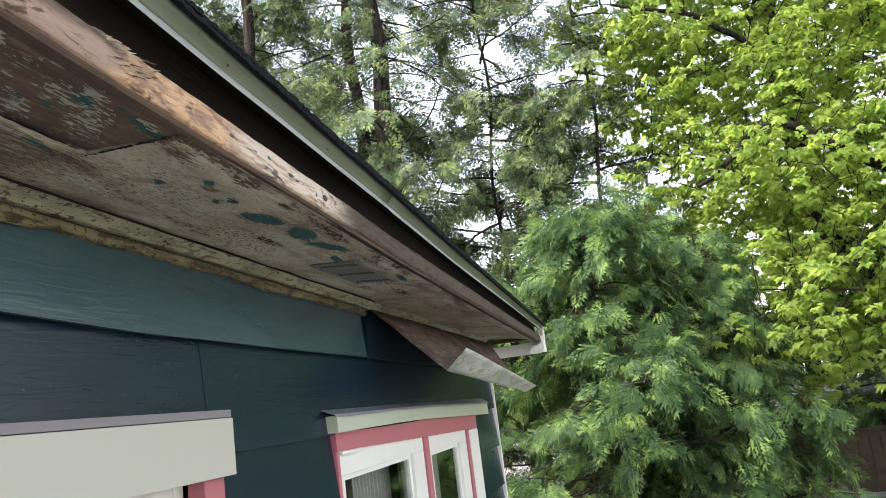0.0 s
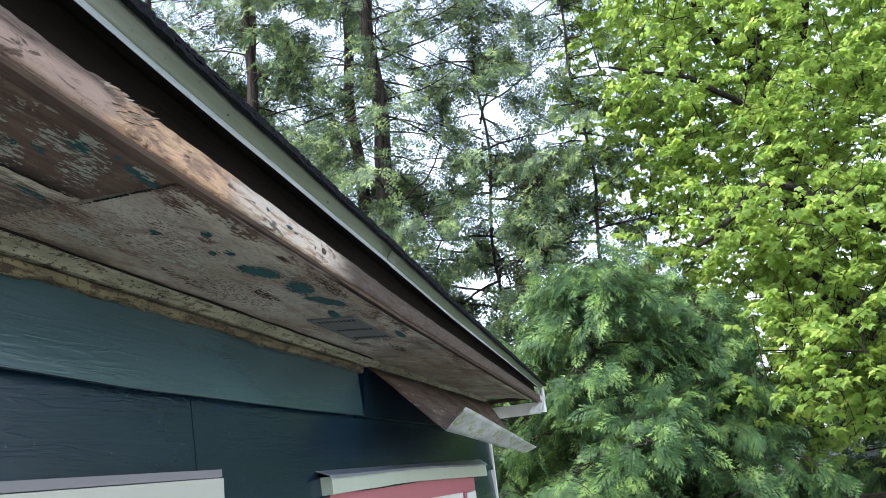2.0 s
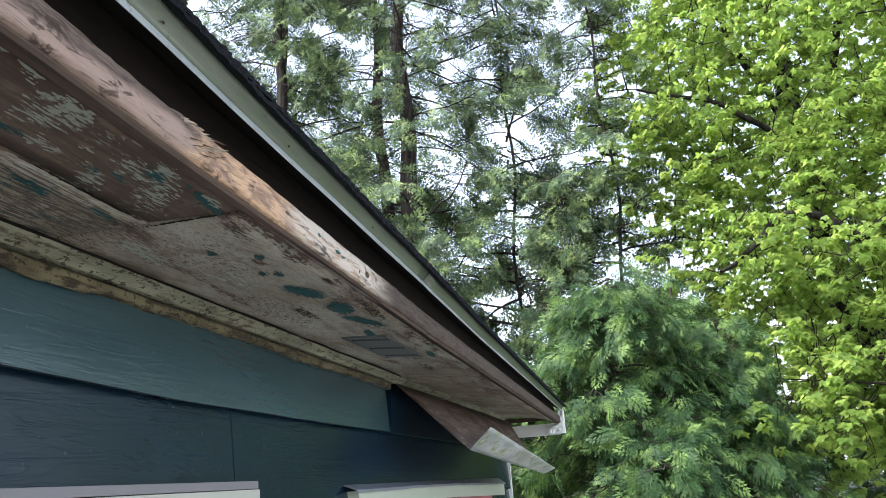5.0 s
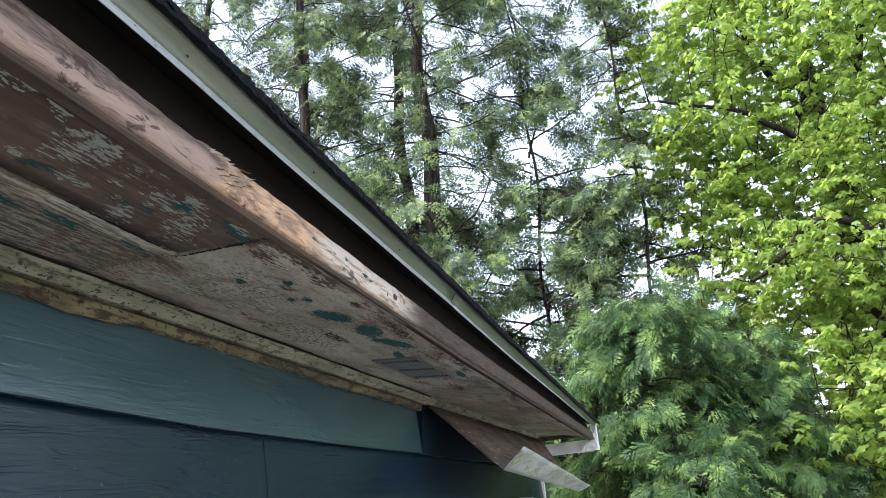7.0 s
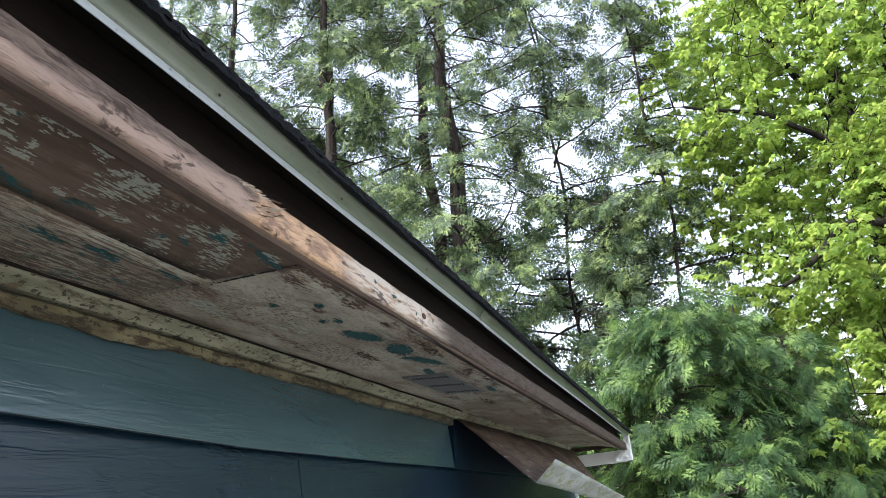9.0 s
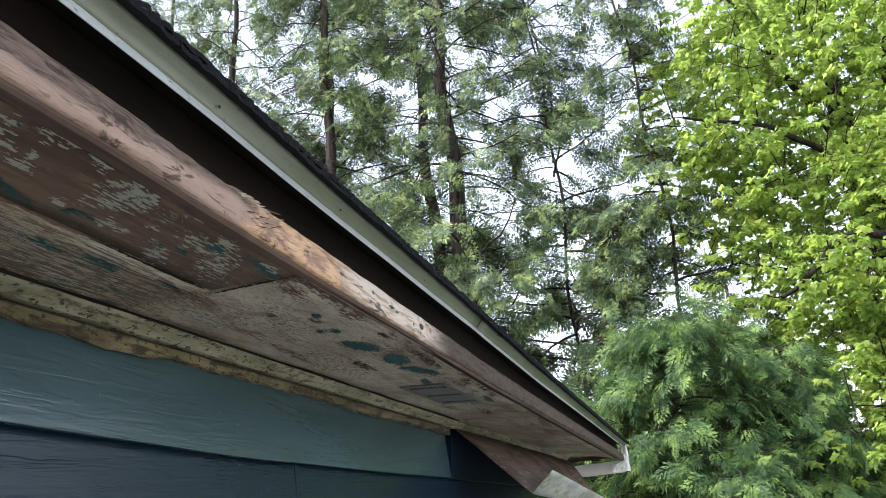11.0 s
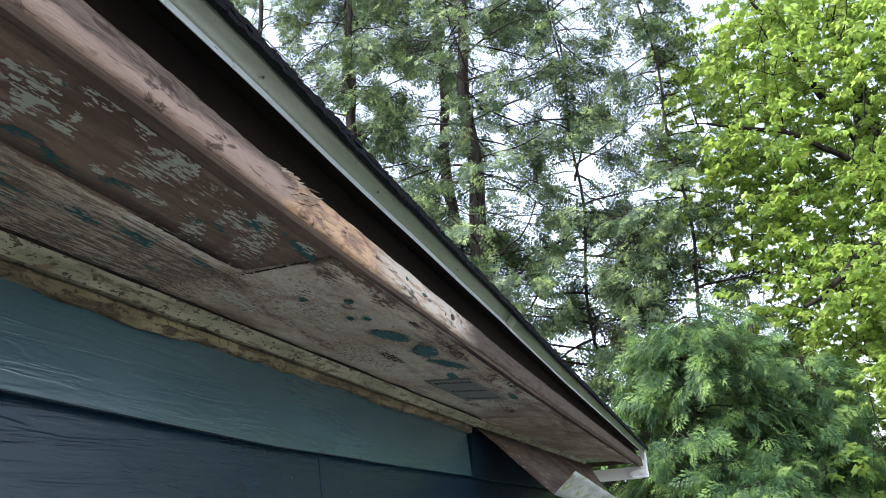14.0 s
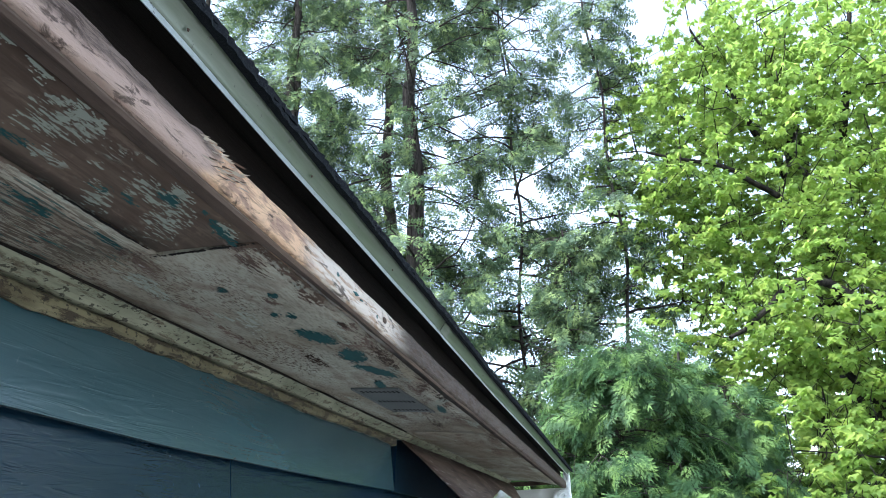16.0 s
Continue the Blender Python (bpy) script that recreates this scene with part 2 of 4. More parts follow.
TEAL = siding_paint("teal_siding_paint", (0.023, 0.053, 0.064), (0.037, 0.077, 0.092), 0.28, 0.78)
NAVY = siding_paint("slate_siding_paint", (0.0042, 0.0145, 0.027), (0.008, 0.023, 0.041), 0.36, 0.26)
SOFFIT = soffit_wood()
FASCIA = fascia_wood()
DARKWOOD = bare_wood("dark_old_wood", (0.02, 0.013, 0.01), (0.05, 0.032, 0.024), (0.075, 0.048, 0.035))
# Wood set near-black: the shade of recess and gaps is in its colour.
SHADEWOOD = bare_wood("shade_dark_wood", (0.004, 0.003, 0.0025), (0.01, 0.007, 0.006), (0.016, 0.011, 0.009))
EDGEWOOD = bare_wood("dark_edge_wood", (0.035, 0.024, 0.019), (0.085, 0.058, 0.046), (0.14, 0.096, 0.075), 0, (70, 3, 40))
PALEWOOD = bare_wood("pale_splinter_wood", (0.2, 0.15, 0.12), (0.42, 0.34, 0.28), (0.58, 0.5, 0.43))
ROTWOOD = bare_wood("stained_board", (0.06, 0.038, 0.03), (0.13, 0.085, 0.068), (0.24, 0.17, 0.14), 0.12)
DARKROT = bare_wood("dark_stained_board", (0.035, 0.022, 0.017), (0.075, 0.048, 0.038), (0.15, 0.105, 0.086), 0.08)
CREAM = painted_trim("cream_trim_paint", (0.31, 0.3, 0.215), (0.2, 0.2, 0.135), (0.12, 0.092, 0.06), 0.5)
OCHRE = painted_trim("rotted_ochre_trim", (0.195, 0.17, 0.1), (0.115, 0.097, 0.056), (0.05, 0.037, 0.024), 0.475)
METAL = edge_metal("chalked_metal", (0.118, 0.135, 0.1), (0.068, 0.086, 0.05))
LIPMETAL = edge_metal("pale_metal", (0.44, 0.46, 0.46), (0.3, 0.32, 0.315))
SHINGLE = shingle_felt()
MOULD = mouldy_metal()
SAGE = plain_paint("sage_trim_paint", (0.42, 0.45, 0.37), (0.3, 0.32, 0.26))
PALE_SAGE = plain_paint("fresh_sage_paint", (0.44, 0.435, 0.38), (0.39, 0.385, 0.335), 0.5, 0.8)
PINK = plain_paint("dusty_pink_paint", (0.42, 0.13, 0.16), (0.3, 0.1, 0.12))
WHITE = plain_paint("old_white_paint", (0.74, 0.74, 0.72), (0.5, 0.48, 0.44))
MAUVE = plain_paint("mauve_grey_flashing", (0.2, 0.185, 0.2), (0.15, 0.135, 0.15), 0.5)
LEADGREY = plain_paint("grey_flashing", (0.2, 0.21, 0.24), (0.12, 0.12, 0.14), 0.4, 0.6)
VENTGREY = plain_paint("grey_vent_paint", (0.13, 0.135, 0.135), (0.09, 0.085, 0.08), 0.6, 0.62)
BLACK = plain_paint("dark_opening", (0.012, 0.012, 0.012), (0.006, 0.006, 0.006), 0.9)
TEAL_FLAKE = plain_paint("old_teal_paint", (0.014, 0.075, 0.078), (0.035, 0.1, 0.1), 0.7, 0.62)
GREY_FLAKE = plain_paint("old_grey_green_paint", (0.4, 0.41, 0.35), (0.26, 0.25, 0.205), 0.75, 0.54, (60, 30, 60))
CURTAIN = plain_paint("grey_curtain", (0.55, 0.55, 0.53), (0.4, 0.4, 0.39), 0.9)
PLASTER = plain_paint("plaster", (0.6, 0.58, 0.55), (0.5, 0.48, 0.45), 0.9)
GLASS = glass()
CEDAR_LEAF = leaf_paint("cedar_scales", (0.013, 0.034, 0.017), (0.05, 0.1, 0.038), (0.165, 0.255, 0.075), (0.15, 0.26, 0.055), 0.3)
CEDAR_TALL = leaf_paint("tall_cedar_scales", (0.02, 0.038, 0.024), (0.08, 0.125, 0.066), (0.25, 0.32, 0.12), (0.16, 0.23, 0.08), 0.26)
MAPLE_LEAF = leaf_paint("maple_leaves", (0.095, 0.17, 0.044), (0.21, 0.3, 0.066), (0.34, 0.4, 0.088), (0.42, 0.57, 0.13), 0.66, 0.3)
CEDAR_BARK = bark("cedar_bark", (0.02, 0.017, 0.015), (0.06, 0.05, 0.046))
MAPLE_BARK = bark("maple_bark", (0.008, 0.007, 0.006), (0.03, 0.026, 0.022))
FENCEWOOD = bare_wood("brown_fence_wood", (0.02, 0.014, 0.011), (0.05, 0.035, 0.028), (0.07, 0.05, 0.04), 0, (40, 40, 3))
CLAPBOARD = plain_paint("pale_clapboard", (0.55, 0.55, 0.54), (0.4, 0.4, 0.39))


def ground_for_bounce():
    n = Nodes("pale_bounce_ground", rough=0.95, spec=0.1)
    f = n.noise(3.0, 6, 0.7)
    # Pale tone set to bounce light up under the eave; ground itself unseen.
    n.colour(n.mix(n.step(f, 0.35, 0.65), (0.19, 0.188, 0.172), (0.385, 0.38, 0.37)))
    return n.bump(n.noise(60, 5, 0.8), 1.0, 0.03).m


BOUNCE_GROUND = ground_for_bounce()


# ---- mesh helpers ----
def part(name, data, material, parent=None, label=""):
    """Links a bmesh or a mesh as one object, under a thing or a part."""
    if isinstance(data, bmesh.types.BMesh):
        me = bpy.data.meshes.new(name)
        data.to_mesh(me)
        data.free()
    else:
        me = data
    if material and not me.materials:
        me.materials.append(material)
    ob = new(name, me)
    ob.parent = parent
    return tagged(ob, label=label)


def empty(name, label, category="", group="", kind=""):
    return tagged(new(name), label, category, group, kind)


def box(x0, x1, y0, y1, z0, z1, bevel=0.0):
    bm = bmesh.new()
    bmesh.ops.create_cube(bm, size=1, matrix=Matrix.LocRotScale(((x0 + x1) / 2, (y0 + y1) / 2, (z0 + z1) / 2), None, (x1 - x0, y1 - y0, z1 - z0)))
    if bevel:
        bmesh.ops.bevel(bm, geom=bm.edges[:], offset=bevel, segments=2, affect='EDGES', profile=0.6)
    return bm


def tri_mesh(name, V, F, smooth=False):
    V, F = np.asarray(V, dtype=np.float32), np.asarray(F, dtype=np.int32)
    me = bpy.data.meshes.new(name)
    me.vertices.add(len(V))
    me.vertices.foreach_set("co", V.ravel())
    me.loops.add(F.size)
    me.loops.foreach_set("vertex_index", F.ravel())
    me.polygons.add(len(F))
    me.polygons.foreach_set("loop_start", np.arange(0, F.size, 3, dtype=np.int32))
    if smooth:
        me.polygons.foreach_set("use_smooth", np.ones(len(F), dtype=bool))
    me.update(calc_edges=True)
    return me


def loft(rings, closed=True, capped=True):
    """A bmesh through rings of points, each ring of the same length."""
    bm = bmesh.new()
    rows = [[bm.verts.new(p) for p in ring] for ring in rings]
    n = len(rows[0])
    for a, b in zip(rows, rows[1:]):
        for i in range(n if closed else n - 1):
            j = (i + 1) % n
            bm.faces.new((a[i], a[j], b[j], b[i]))
    if closed and capped:
        bm.faces.new(list(reversed(rows[0])))
        bm.faces.new(rows[-1])
    bmesh.ops.recalc_face_normals(bm, faces=bm.faces[:])
    return bm


def wob(y, s, k=0.0):
    return noise.noise((y * s, k, 0.37))


def sag(y, x=0.445):
    """The eave has sunk a little towards its far end, most at its outer edge."""
    return float(np.interp(y, (1.1, 1.35, 1.56, 1.75, 2.3, 3.0, 4.5, 6.9), (0.011, 0.008, 0.0, -0.005, -0.017, -0.034, -0.05, -0.075))) * min(1.2, max(0, x / 0.445)) ** 2


def edge_low(y):
    return float(np.interp(y, (-1.5, 1.3, 1.5, 1.7, 1.9, 2.1, 2.4, 2.8, 3.6, 6.9), (2.556, 2.551, 2.549, 2.542, 2.537, 2.534, 2.526, 2.519, 2.5, 2.452)))


def edge_high(y):
    return edge_low(y) + float(np.interp(y, (1.3, 2.7, 6.9), (0.051, 0.05, 0.042)))


# ---- house shell ----
Y0, Y1, CORNER = -1.6, 6.86, 6.97
W1 = (1.1, 2.64, 0.95, 1.9)
W2 = (3.46, 6.12, 0.85, 1.95)

wall = empty("wall_east", "dark teal and slate lap siding wall under a peeling eave", "wall", kind="structure")
core = bmesh.new()
for x0, x1, y0, y1, z0, z1 in ((-0.14, -0.022, Y0, W1[0], 0, 2.6), (-0.14, -0.022, W1[1], W2[0], 0, 2.6), (-0.14, -0.022, W2[1], CORNER, 0, 2.6),
                               (-0.14, -0.022, W1[0], W1[1], 0, W1[2]), (-0.14, -0.022, W1[0], W1[1], W1[3], 2.6),
                               (-0.14, -0.022, W2[0], W2[1], 0, W2[2]), (-0.14, -0.022, W2[0], W2[1], W2[3], 2.6)):
    bmesh.ops.create_cube(core, size=1, matrix=Matrix.LocRotScale(((x0 + x1) / 2, (y0 + y1) / 2, (z0 + z1) / 2), None, (x1 - x0, y1 - y0, z1 - z0)))
part("sheathing", core, DARKWOOD, wall)


def lap_board(y0, y1, z0, z1, lean=0.02, skew=(0, 0), rise=0.0, head=-0.008):
    """One lap board: its foot stands proud, its head is tucked behind the board above; skew slants its ends."""
    rings = []
    steps = max(2, int((y1 - y0) / 0.12))
    for i in range(steps + 1):
        f = i / steps
        y = y0 + (y1 - y0) * f
        s = skew[0] * (1 - f) + skew[1] * f
        d = 0.0012 * wob(y, 1.7, z0) + 0.0007 * wob(y, 9, z0)
        e = 0.0016 * wob(y, 2.3, z0 + 5) + rise * max(0, 2.35 - y)
        rings.append([(lean - 0.012 + d, y, z0 + e), (lean - 0.001 + d, y, z0 + e), (lean + d, y, z0 + 0.0015 + e), ((lean + head) / 2 + d, y + s * 0.5, (z0 + z1) / 2),
                      (head, y + s, z1), (-0.02, y + s, z1)])
    return loft(rings)


def siding_row(z0, z1, spans, paint, lean=0.02):
    for y0, y1 in spans:
        part("siding_board", lap_board(y0, y1, z0, z1, lean), paint, wall)


part("siding_board", lap_board(Y0, 3.868, 2.22, 2.425, 0.03, (0, 0.012), 0.026, 0.013), TEAL, wall, "teal painted top siding board")
part("siding_board", lap_board(3.892, CORNER - 0.02, 2.218, 2.44, 0.022, (0.1, 0), 0.0, 0.012), NAVY, wall)
siding_row(1.94, 2.3, ((Y0, 2.604), (2.608, CORNER - 0.02)), NAVY, 0.014)
siding_row(1.66, 1.955, ((Y0, W1[0] - 0.02), (W1[1] + 0.02, W2[0] + 0.008), (W2[1] + 0.05, CORNER - 0.02)), NAVY, 0.016)
for i in range(1, 6):
    z = 1.66 - 0.28 * i
    siding_row(z, z + 0.295, ((Y0, W1[0] - 0.02), (W1[1] + 0.02, W2[0] + 0.008), (W2[1] + 0.05, CORNER - 0.02)), NAVY, 0.016)

corner_trim = tagged(part("corner_trim", box(-0.05, 0.022, CORNER - 0.018, CORNER + 0.012, 0.05, 2.36, 0.003), WHITE), "narrow white metal corner trim on the siding", "trim", kind="structure")
for nm, b in (("wall_north", (-6.0, -0.03, CORNER - 0.12, CORNER - 0.02, 0, 2.6)), ("wall_south", (-6.0, -0.03, Y0, Y0 + 0.12, 0, 2.6)), ("wall_west", (-6.1, -6.0, Y0, CORNER - 0.02, 0, 2.6))):
    tagged(part(nm, box(*b), NAVY), "dark slate side wall of the house", "wall", kind="structure")
tagged(part("floor", box(-6.0, -0.14, Y0 + 0.12, CORNER - 0.12, 0.3, 0.34), DARKWOOD), "dark wooden floor inside the house", "floor", kind="structure")
tagged(part("ceiling", box(-6.0, -0.14, Y0 + 0.12, CORNER - 0.12, 2.5, 2.52), PLASTER), "pale plaster ceiling inside the house", "ceiling", kind="structure")

for nm, y in (("gable_north", CORNER - 0.12), ("gable_south", Y0 + 0.02)):
    tri = [[(-6.0, yy, 2.6), (-0.03, yy, 2.6), (-3.0, yy, 3.74)] for yy in (y, y + 0.09)]
    tagged(part(nm, loft(tri), NAVY), "dark slate gable wall under the roof", "wall", kind="structure")

# ---- soffit ----
soffit = empty("soffit", "plywood soffit with flaking grey-green and teal paint", "soffit", kind="structure")


def soffit_panel(y0, y1, x0=-0.02, x1=0.409):
    rings = []
    n = max(3, int((y1 - y0) / 0.1))
    for i in range(n + 1):
        y = y0 + (y1 - y0) * i / n
        ring = []
        for k in range(7):
            x = x0 + (x1 - x0) * k / 6
            ring.append((x, y, 2.455 + sag(y, x) + 0.002 * noise.noise((x * 6, y * 2, 3))))
        for k in range(6, -1, -1):
            x = x0 + (x1 - x0) * k / 6
            ring.append((x, y, 2.468 + sag(y, x)))
        rings.append(ring)
    bm = loft(rings)
    for f in bm.faces:
        f.smooth = True
    return bm


part("soffit_panel", soffit_panel(Y0, 1.859, -0.02, 0.238), SOFFIT, soffit)
part("soffit_panel", soffit_panel(Y0, 1.853, 0.2435, 0.409), SOFFIT, soffit, "soffit panel with paint flaked off to brown wood")
part("soffit_panel", soffit_panel(1.866, 4.02), SOFFIT, soffit)
part("soffit_panel", soffit_panel(4.023, Y1), SOFFIT, soffit)


def flake(cx, cy, long, wide, turn, seed, tear=0.6, lift=0.0012, cell=0.0013):
    """A remnant of paint on the underside of the soffit, torn along the grain; turn leads from along the eave to across it."""
    ct, st = math.cos(radians(turn)), math.sin(radians(turn))
    reach = 0.5 * math.hypot(long, wide) * 1.3
    bm, pts = bmesh.new(), {}

    def corner(i, j):
        if (i, j) not in pts:
            x, y = cx + i * cell, cy + j * cell * 1.8
            pts[i, j] = bm.verts.new((x, y, 2.4545 + sag(y, x) + 0.002 * noise.noise((x * 6, y * 2, 3)) - lift))
        return pts[i, j]

    ni, nj = int(reach / cell), int(reach / cell / 1.8)
    for i in range(-ni, ni + 1):
        for j in range(-nj, nj + 1):
            x, y = (i + 0.5) * cell, (j + 0.5) * cell * 1.8
            u, w = x * st + y * ct, x * ct - y * st
            d = (2 * u / long) ** 2 + (2 * w / wide) ** 2
            k = noise.fractal(((cx + x) * 230 + seed, (cy + y) * 48, seed * 1.7), 0.8, 2.1, 5)
            if 1 - d + tear * k > 0.25 * tear and d < 1.9 and cx + x < 0.405:
                bm.faces.new((corner(i, j), corner(i, j + 1), corner(i + 1, j + 1), corner(i + 1, j)))
    return bm


teal_spots = ((0.288, 2.4, 0.12, 0.06, 15), (0.308, 2.586, 0.125, 0.06, -12), (0.31, 2.76, 0.15, 0.06, 24), (0.251, 2.051, 0.03, 0.018, -28), (0.322, 2.103, 0.034, 0.02, -23), (0.273, 2.22, 0.029, 0.02, -33),
              (0.3, 2.235, 0.04, 0.022, -20), (0.378, 1.8, 0.07, 0.022, -10), (0.373, 1.845, 0.023, 0.014, -40), (0.337, 3.375, 0.15, 0.03, -8), (0.261, 2.95, 0.12, 0.03, -14))
near_spots = ((0.28, 1.335, 0.04, 0.022, 73), (0.263, 1.403, 0.066, 0.018, -60), (0.284, 1.488, 0.036, 0.022, 80), (0.188, 1.644, 0.09, 0.022, -30), (0.179, 1.543, 0.07, 0.016, -20), (0.367, 1.675, 0.045, 0.02, -38),
              (0.317, 1.669, 0.034, 0.016, -37), (0.388, 1.73, 0.022, 0.013, -22), (0.17, 1.4, 0.1, 0.01, -8), (0.205, 1.79, 0.06, 0.014, -12))
for i, spot in enumerate(teal_spots + near_spots):
    x, y, lg, wd, turn = spot
    part("paint_flake", flake(x, y, lg * 1.2, wd * 1.05, turn * (0.25 if i >= len(teal_spots) else 0.8), i, 0.8 if lg > 0.11 else 2.2 if i >= len(teal_spots) else 1.5, 0.0016), TEAL_FLAKE, soffit, "dark teal paint flake")
grey_spots = ((0.349, 1.475, 0.045, 0.03, -73), (0.375, 1.5, 0.045, 0.018, -70), (0.379, 1.439, 0.025, 0.012, 75), (0.396, 1.466, 0.036, 0.012, -35), (0.4, 1.342, 0.02, 0.01, 80), (0.349, 1.287, 0.05, 0.02, -45), (0.326, 1.288, 0.046, 0.018, -60),
              (0.325, 1.744, 0.08, 0.028, -43), (0.385, 1.675, 0.04, 0.018, -43), (0.278, 1.654, 0.06, 0.016, -35), (0.353, 1.337, 0.016, 0.006, -62), (0.356, 1.244, 0.022, 0.01, -58), (0.4, 1.311, 0.03, 0.012, -39), (0.402, 1.39, 0.03, 0.01, -27), (0.35, 1.643, 0.05, 0.02, -24))
for i, (x, y, lg, wd, turn) in enumerate(grey_spots):
    part("paint_flake", flake(x, y, lg * 1.55, wd * 1.9, turn, 50 + i, 2.6, 0.001, 0.0012), GREY_FLAKE, soffit, "pale grey-green paint flake")
rng = random.Random(4)
for i in range(20):
    x, y = rng.uniform(0.25, 0.4), rng.uniform(1.0, 1.84)
    part("paint_flake", flake(x, y, rng.uniform(0.02, 0.06), rng.uniform(0.012, 0.03), rng.gauss(-25, 25), 90 + i, 3.0, 0.001), GREY_FLAKE if i % 6 else TEAL_FLAKE, soffit)
part("knot", flake(0.194, 1.836, 0.04, 0.016, -30, 7, 1.8, 0.001), ROTWOOD, soffit, "dark oval knot")
# Near-black pieces stand in for the shade inside the seams and the gap.
part("gap_shade", flake(0.318, 1.861, 0.009, 0.2, 4, 9, 1.2, 0.0012), SHADEWOOD, soffit, "near-black sheet for the shade in an open seam")
part("gap_shade", flake(0.2405, 1.72, 0.26, 0.007, 0, 10, 0.9, 0.0012), SHADEWOOD, soffit, "near-black sheet for the shade in an open seam")
part("gap_shade", loft([[(0.05, y, 2.44 + sag(y, 0.1)), (0.053 + 0.008 * wob(y, 5, 2), y, 2.44 + sag(y, 0.1)), (0.059 + 0.009 * wob(y, 6, 5), y, 2.4548 + sag(y, 0.07)), (0.05, y, 2.4548 + sag(y, 0.07))] for y in np.linspace(Y0, 3.98, 160)]), SHADEWOOD, soffit, "near-black strip for the shade above the moulding")
part("stain", flake(0.375, 2.32, 0.055, 0.02, -18, 8, 1.6, 0.001), DARKWOOD, soffit, "dark rot patch")

for i in range(46):
    y = 1.9 + 3.4 * rng.random() ** 1.5
    x = rng.uniform(0.1, 0.4) if i % 3 else rng.uniform(0.33, 0.4)
    bare_spot = rng.random() < 0.62
    part("bare_patch" if bare_spot else "paint_flake", flake(x, y, rng.uniform(0.05, 0.2), rng.uniform(0.012, 0.04), rng.gauss(-6, 10), 140 + i, 2.8, 0.0009, 0.0016), ROTWOOD if bare_spot else GREY_FLAKE, soffit)

for i, (x, y, lg, wd) in enumerate(((0.375, 2.62, 0.3, 0.035), (0.35, 3.62, 0.3, 0.07), (0.385, 3.2, 0.34, 0.03), (0.37, 4.2, 0.5, 0.05), (0.23, 3.75, 0.24, 0.04), (0.12, 2.35, 0.3, 0.022), (0.2, 2.62, 0.16, 0.03), (0.3, 4.7, 0.5, 0.05))):
    part("bare_patch", flake(x, y, lg, wd, -5, 210 + i, 2.4, 0.0007, 0.002), ROTWOOD if i % 2 else DARKWOOD, soffit, "dark brown patch where paint is gone")

# soffit vent
vent = empty("soffit_vent", "grey painted metal vent plate with rows of slots in the soffit", "vent")


def vz(x, y):
    return 2.4535 + sag(y, x)


def vent_plate(x0, x1, y0, y1, z0, z1):
    pts = ((x0, y0), (x1, y0), (x1, y1), (x0, y1))
    bm = loft([[(x, y, vz(x, y) + z0) for x, y in pts], [(x, y, vz(x, y) + z1) for x, y in pts]])
    return bm


part("plate", vent_plate(0.163, 0.296, 3.0, 3.435, -0.003, 0.002), VENTGREY, vent)
part("rim", vent_plate(0.159, 0.163, 2.996, 3.439, -0.005, 0.001), VENTGREY, vent)
part("rim", vent_plate(0.296, 0.3, 2.996, 3.439, -0.005, 0.001), VENTGREY, vent)
for y in (3.03, 3.2, 3.37):
    for k in range(9):
        x = 0.176 + k * 0.0132
        part("slot", vent_plate(x, x + 0.0065, y, y + 0.03, -0.0042, -0.0032), BLACK, vent)
for x, y in ((0.17, 3.012), (0.288, 3.012), (0.17, 3.424), (0.288, 3.424)):
    bm = bmesh.new()
    bmesh.ops.create_uvsphere(bm, u_segments=8, v_segments=5, radius=0.004, matrix=Matrix.Translation((x, y, vz(x, y) - 0.003)))
    part("screw", bm, VENTGREY, vent)

# ---- frieze mouldings at the top of the wall ----
frieze = empty("frieze_trim", "old cream moulding over a rotted ochre board at the wall head", "trim", kind="structure")


def run(profile, y0, y1, step, ragged, seed, fade=0.0):
    """A moulding along the wall; ragged shakes its lower edge."""
    rings = []
    n = int((y1 - y0) / step)
    for i in range(n + 1):
        y = y0 + (y1 - y0) * i / n
        ring = []
        for x, z, r in profile:
            d = r * ragged * (wob(y, 3, seed) + 0.7 * wob(y, 11, seed + x) + 0.5 * wob(y, 37, seed + z))
            ring.append((x + 0.0012 * wob(y, 2, seed + 9) + 0.0006 * wob(y, 30, seed + z * 9), y, z + d + sag(y, 0.1)))
        rings.append(ring)
    return loft(rings)


part("moulding", run(((-0.01, 2.446, 0), (0.066, 2.445, 0.3), (0.071, 2.442, 0.4), (0.066, 2.439, 0.4), (0.046, 2.431, 0.3), (0.038, 2.425, 0.5), (-0.01, 2.427, 0)), Y0, 3.985, 0.02, 0.004, 1), CREAM, frieze)
part("backing_board", run(((-0.01, 2.422, 0), (0.03, 2.42, 0), (0.034, 2.416, 0.2), (0.034, 2.404, 0.3), (0.033, 2.399, 1), (0.028, 2.395, 1), (-0.01, 2.396, 0)), Y0, 3.9, 0.006, 0.009, 2), OCHRE, frieze)
part("moulding", run(((-0.01, 2.456, 0), (0.05, 2.456, 0), (0.05, 2.45, 0.1), (0.022, 2.432, 0.2), (-0.01, 2.43, 0)), 3.99, Y1, 0.04, 0.004, 3), CREAM, frieze, "thin cream moulding")

# ---- fascia ----
fascia = empty("fascia_trim", "bare weathered fascia strip with torn edge and flaking paint", "trim", kind="structure")


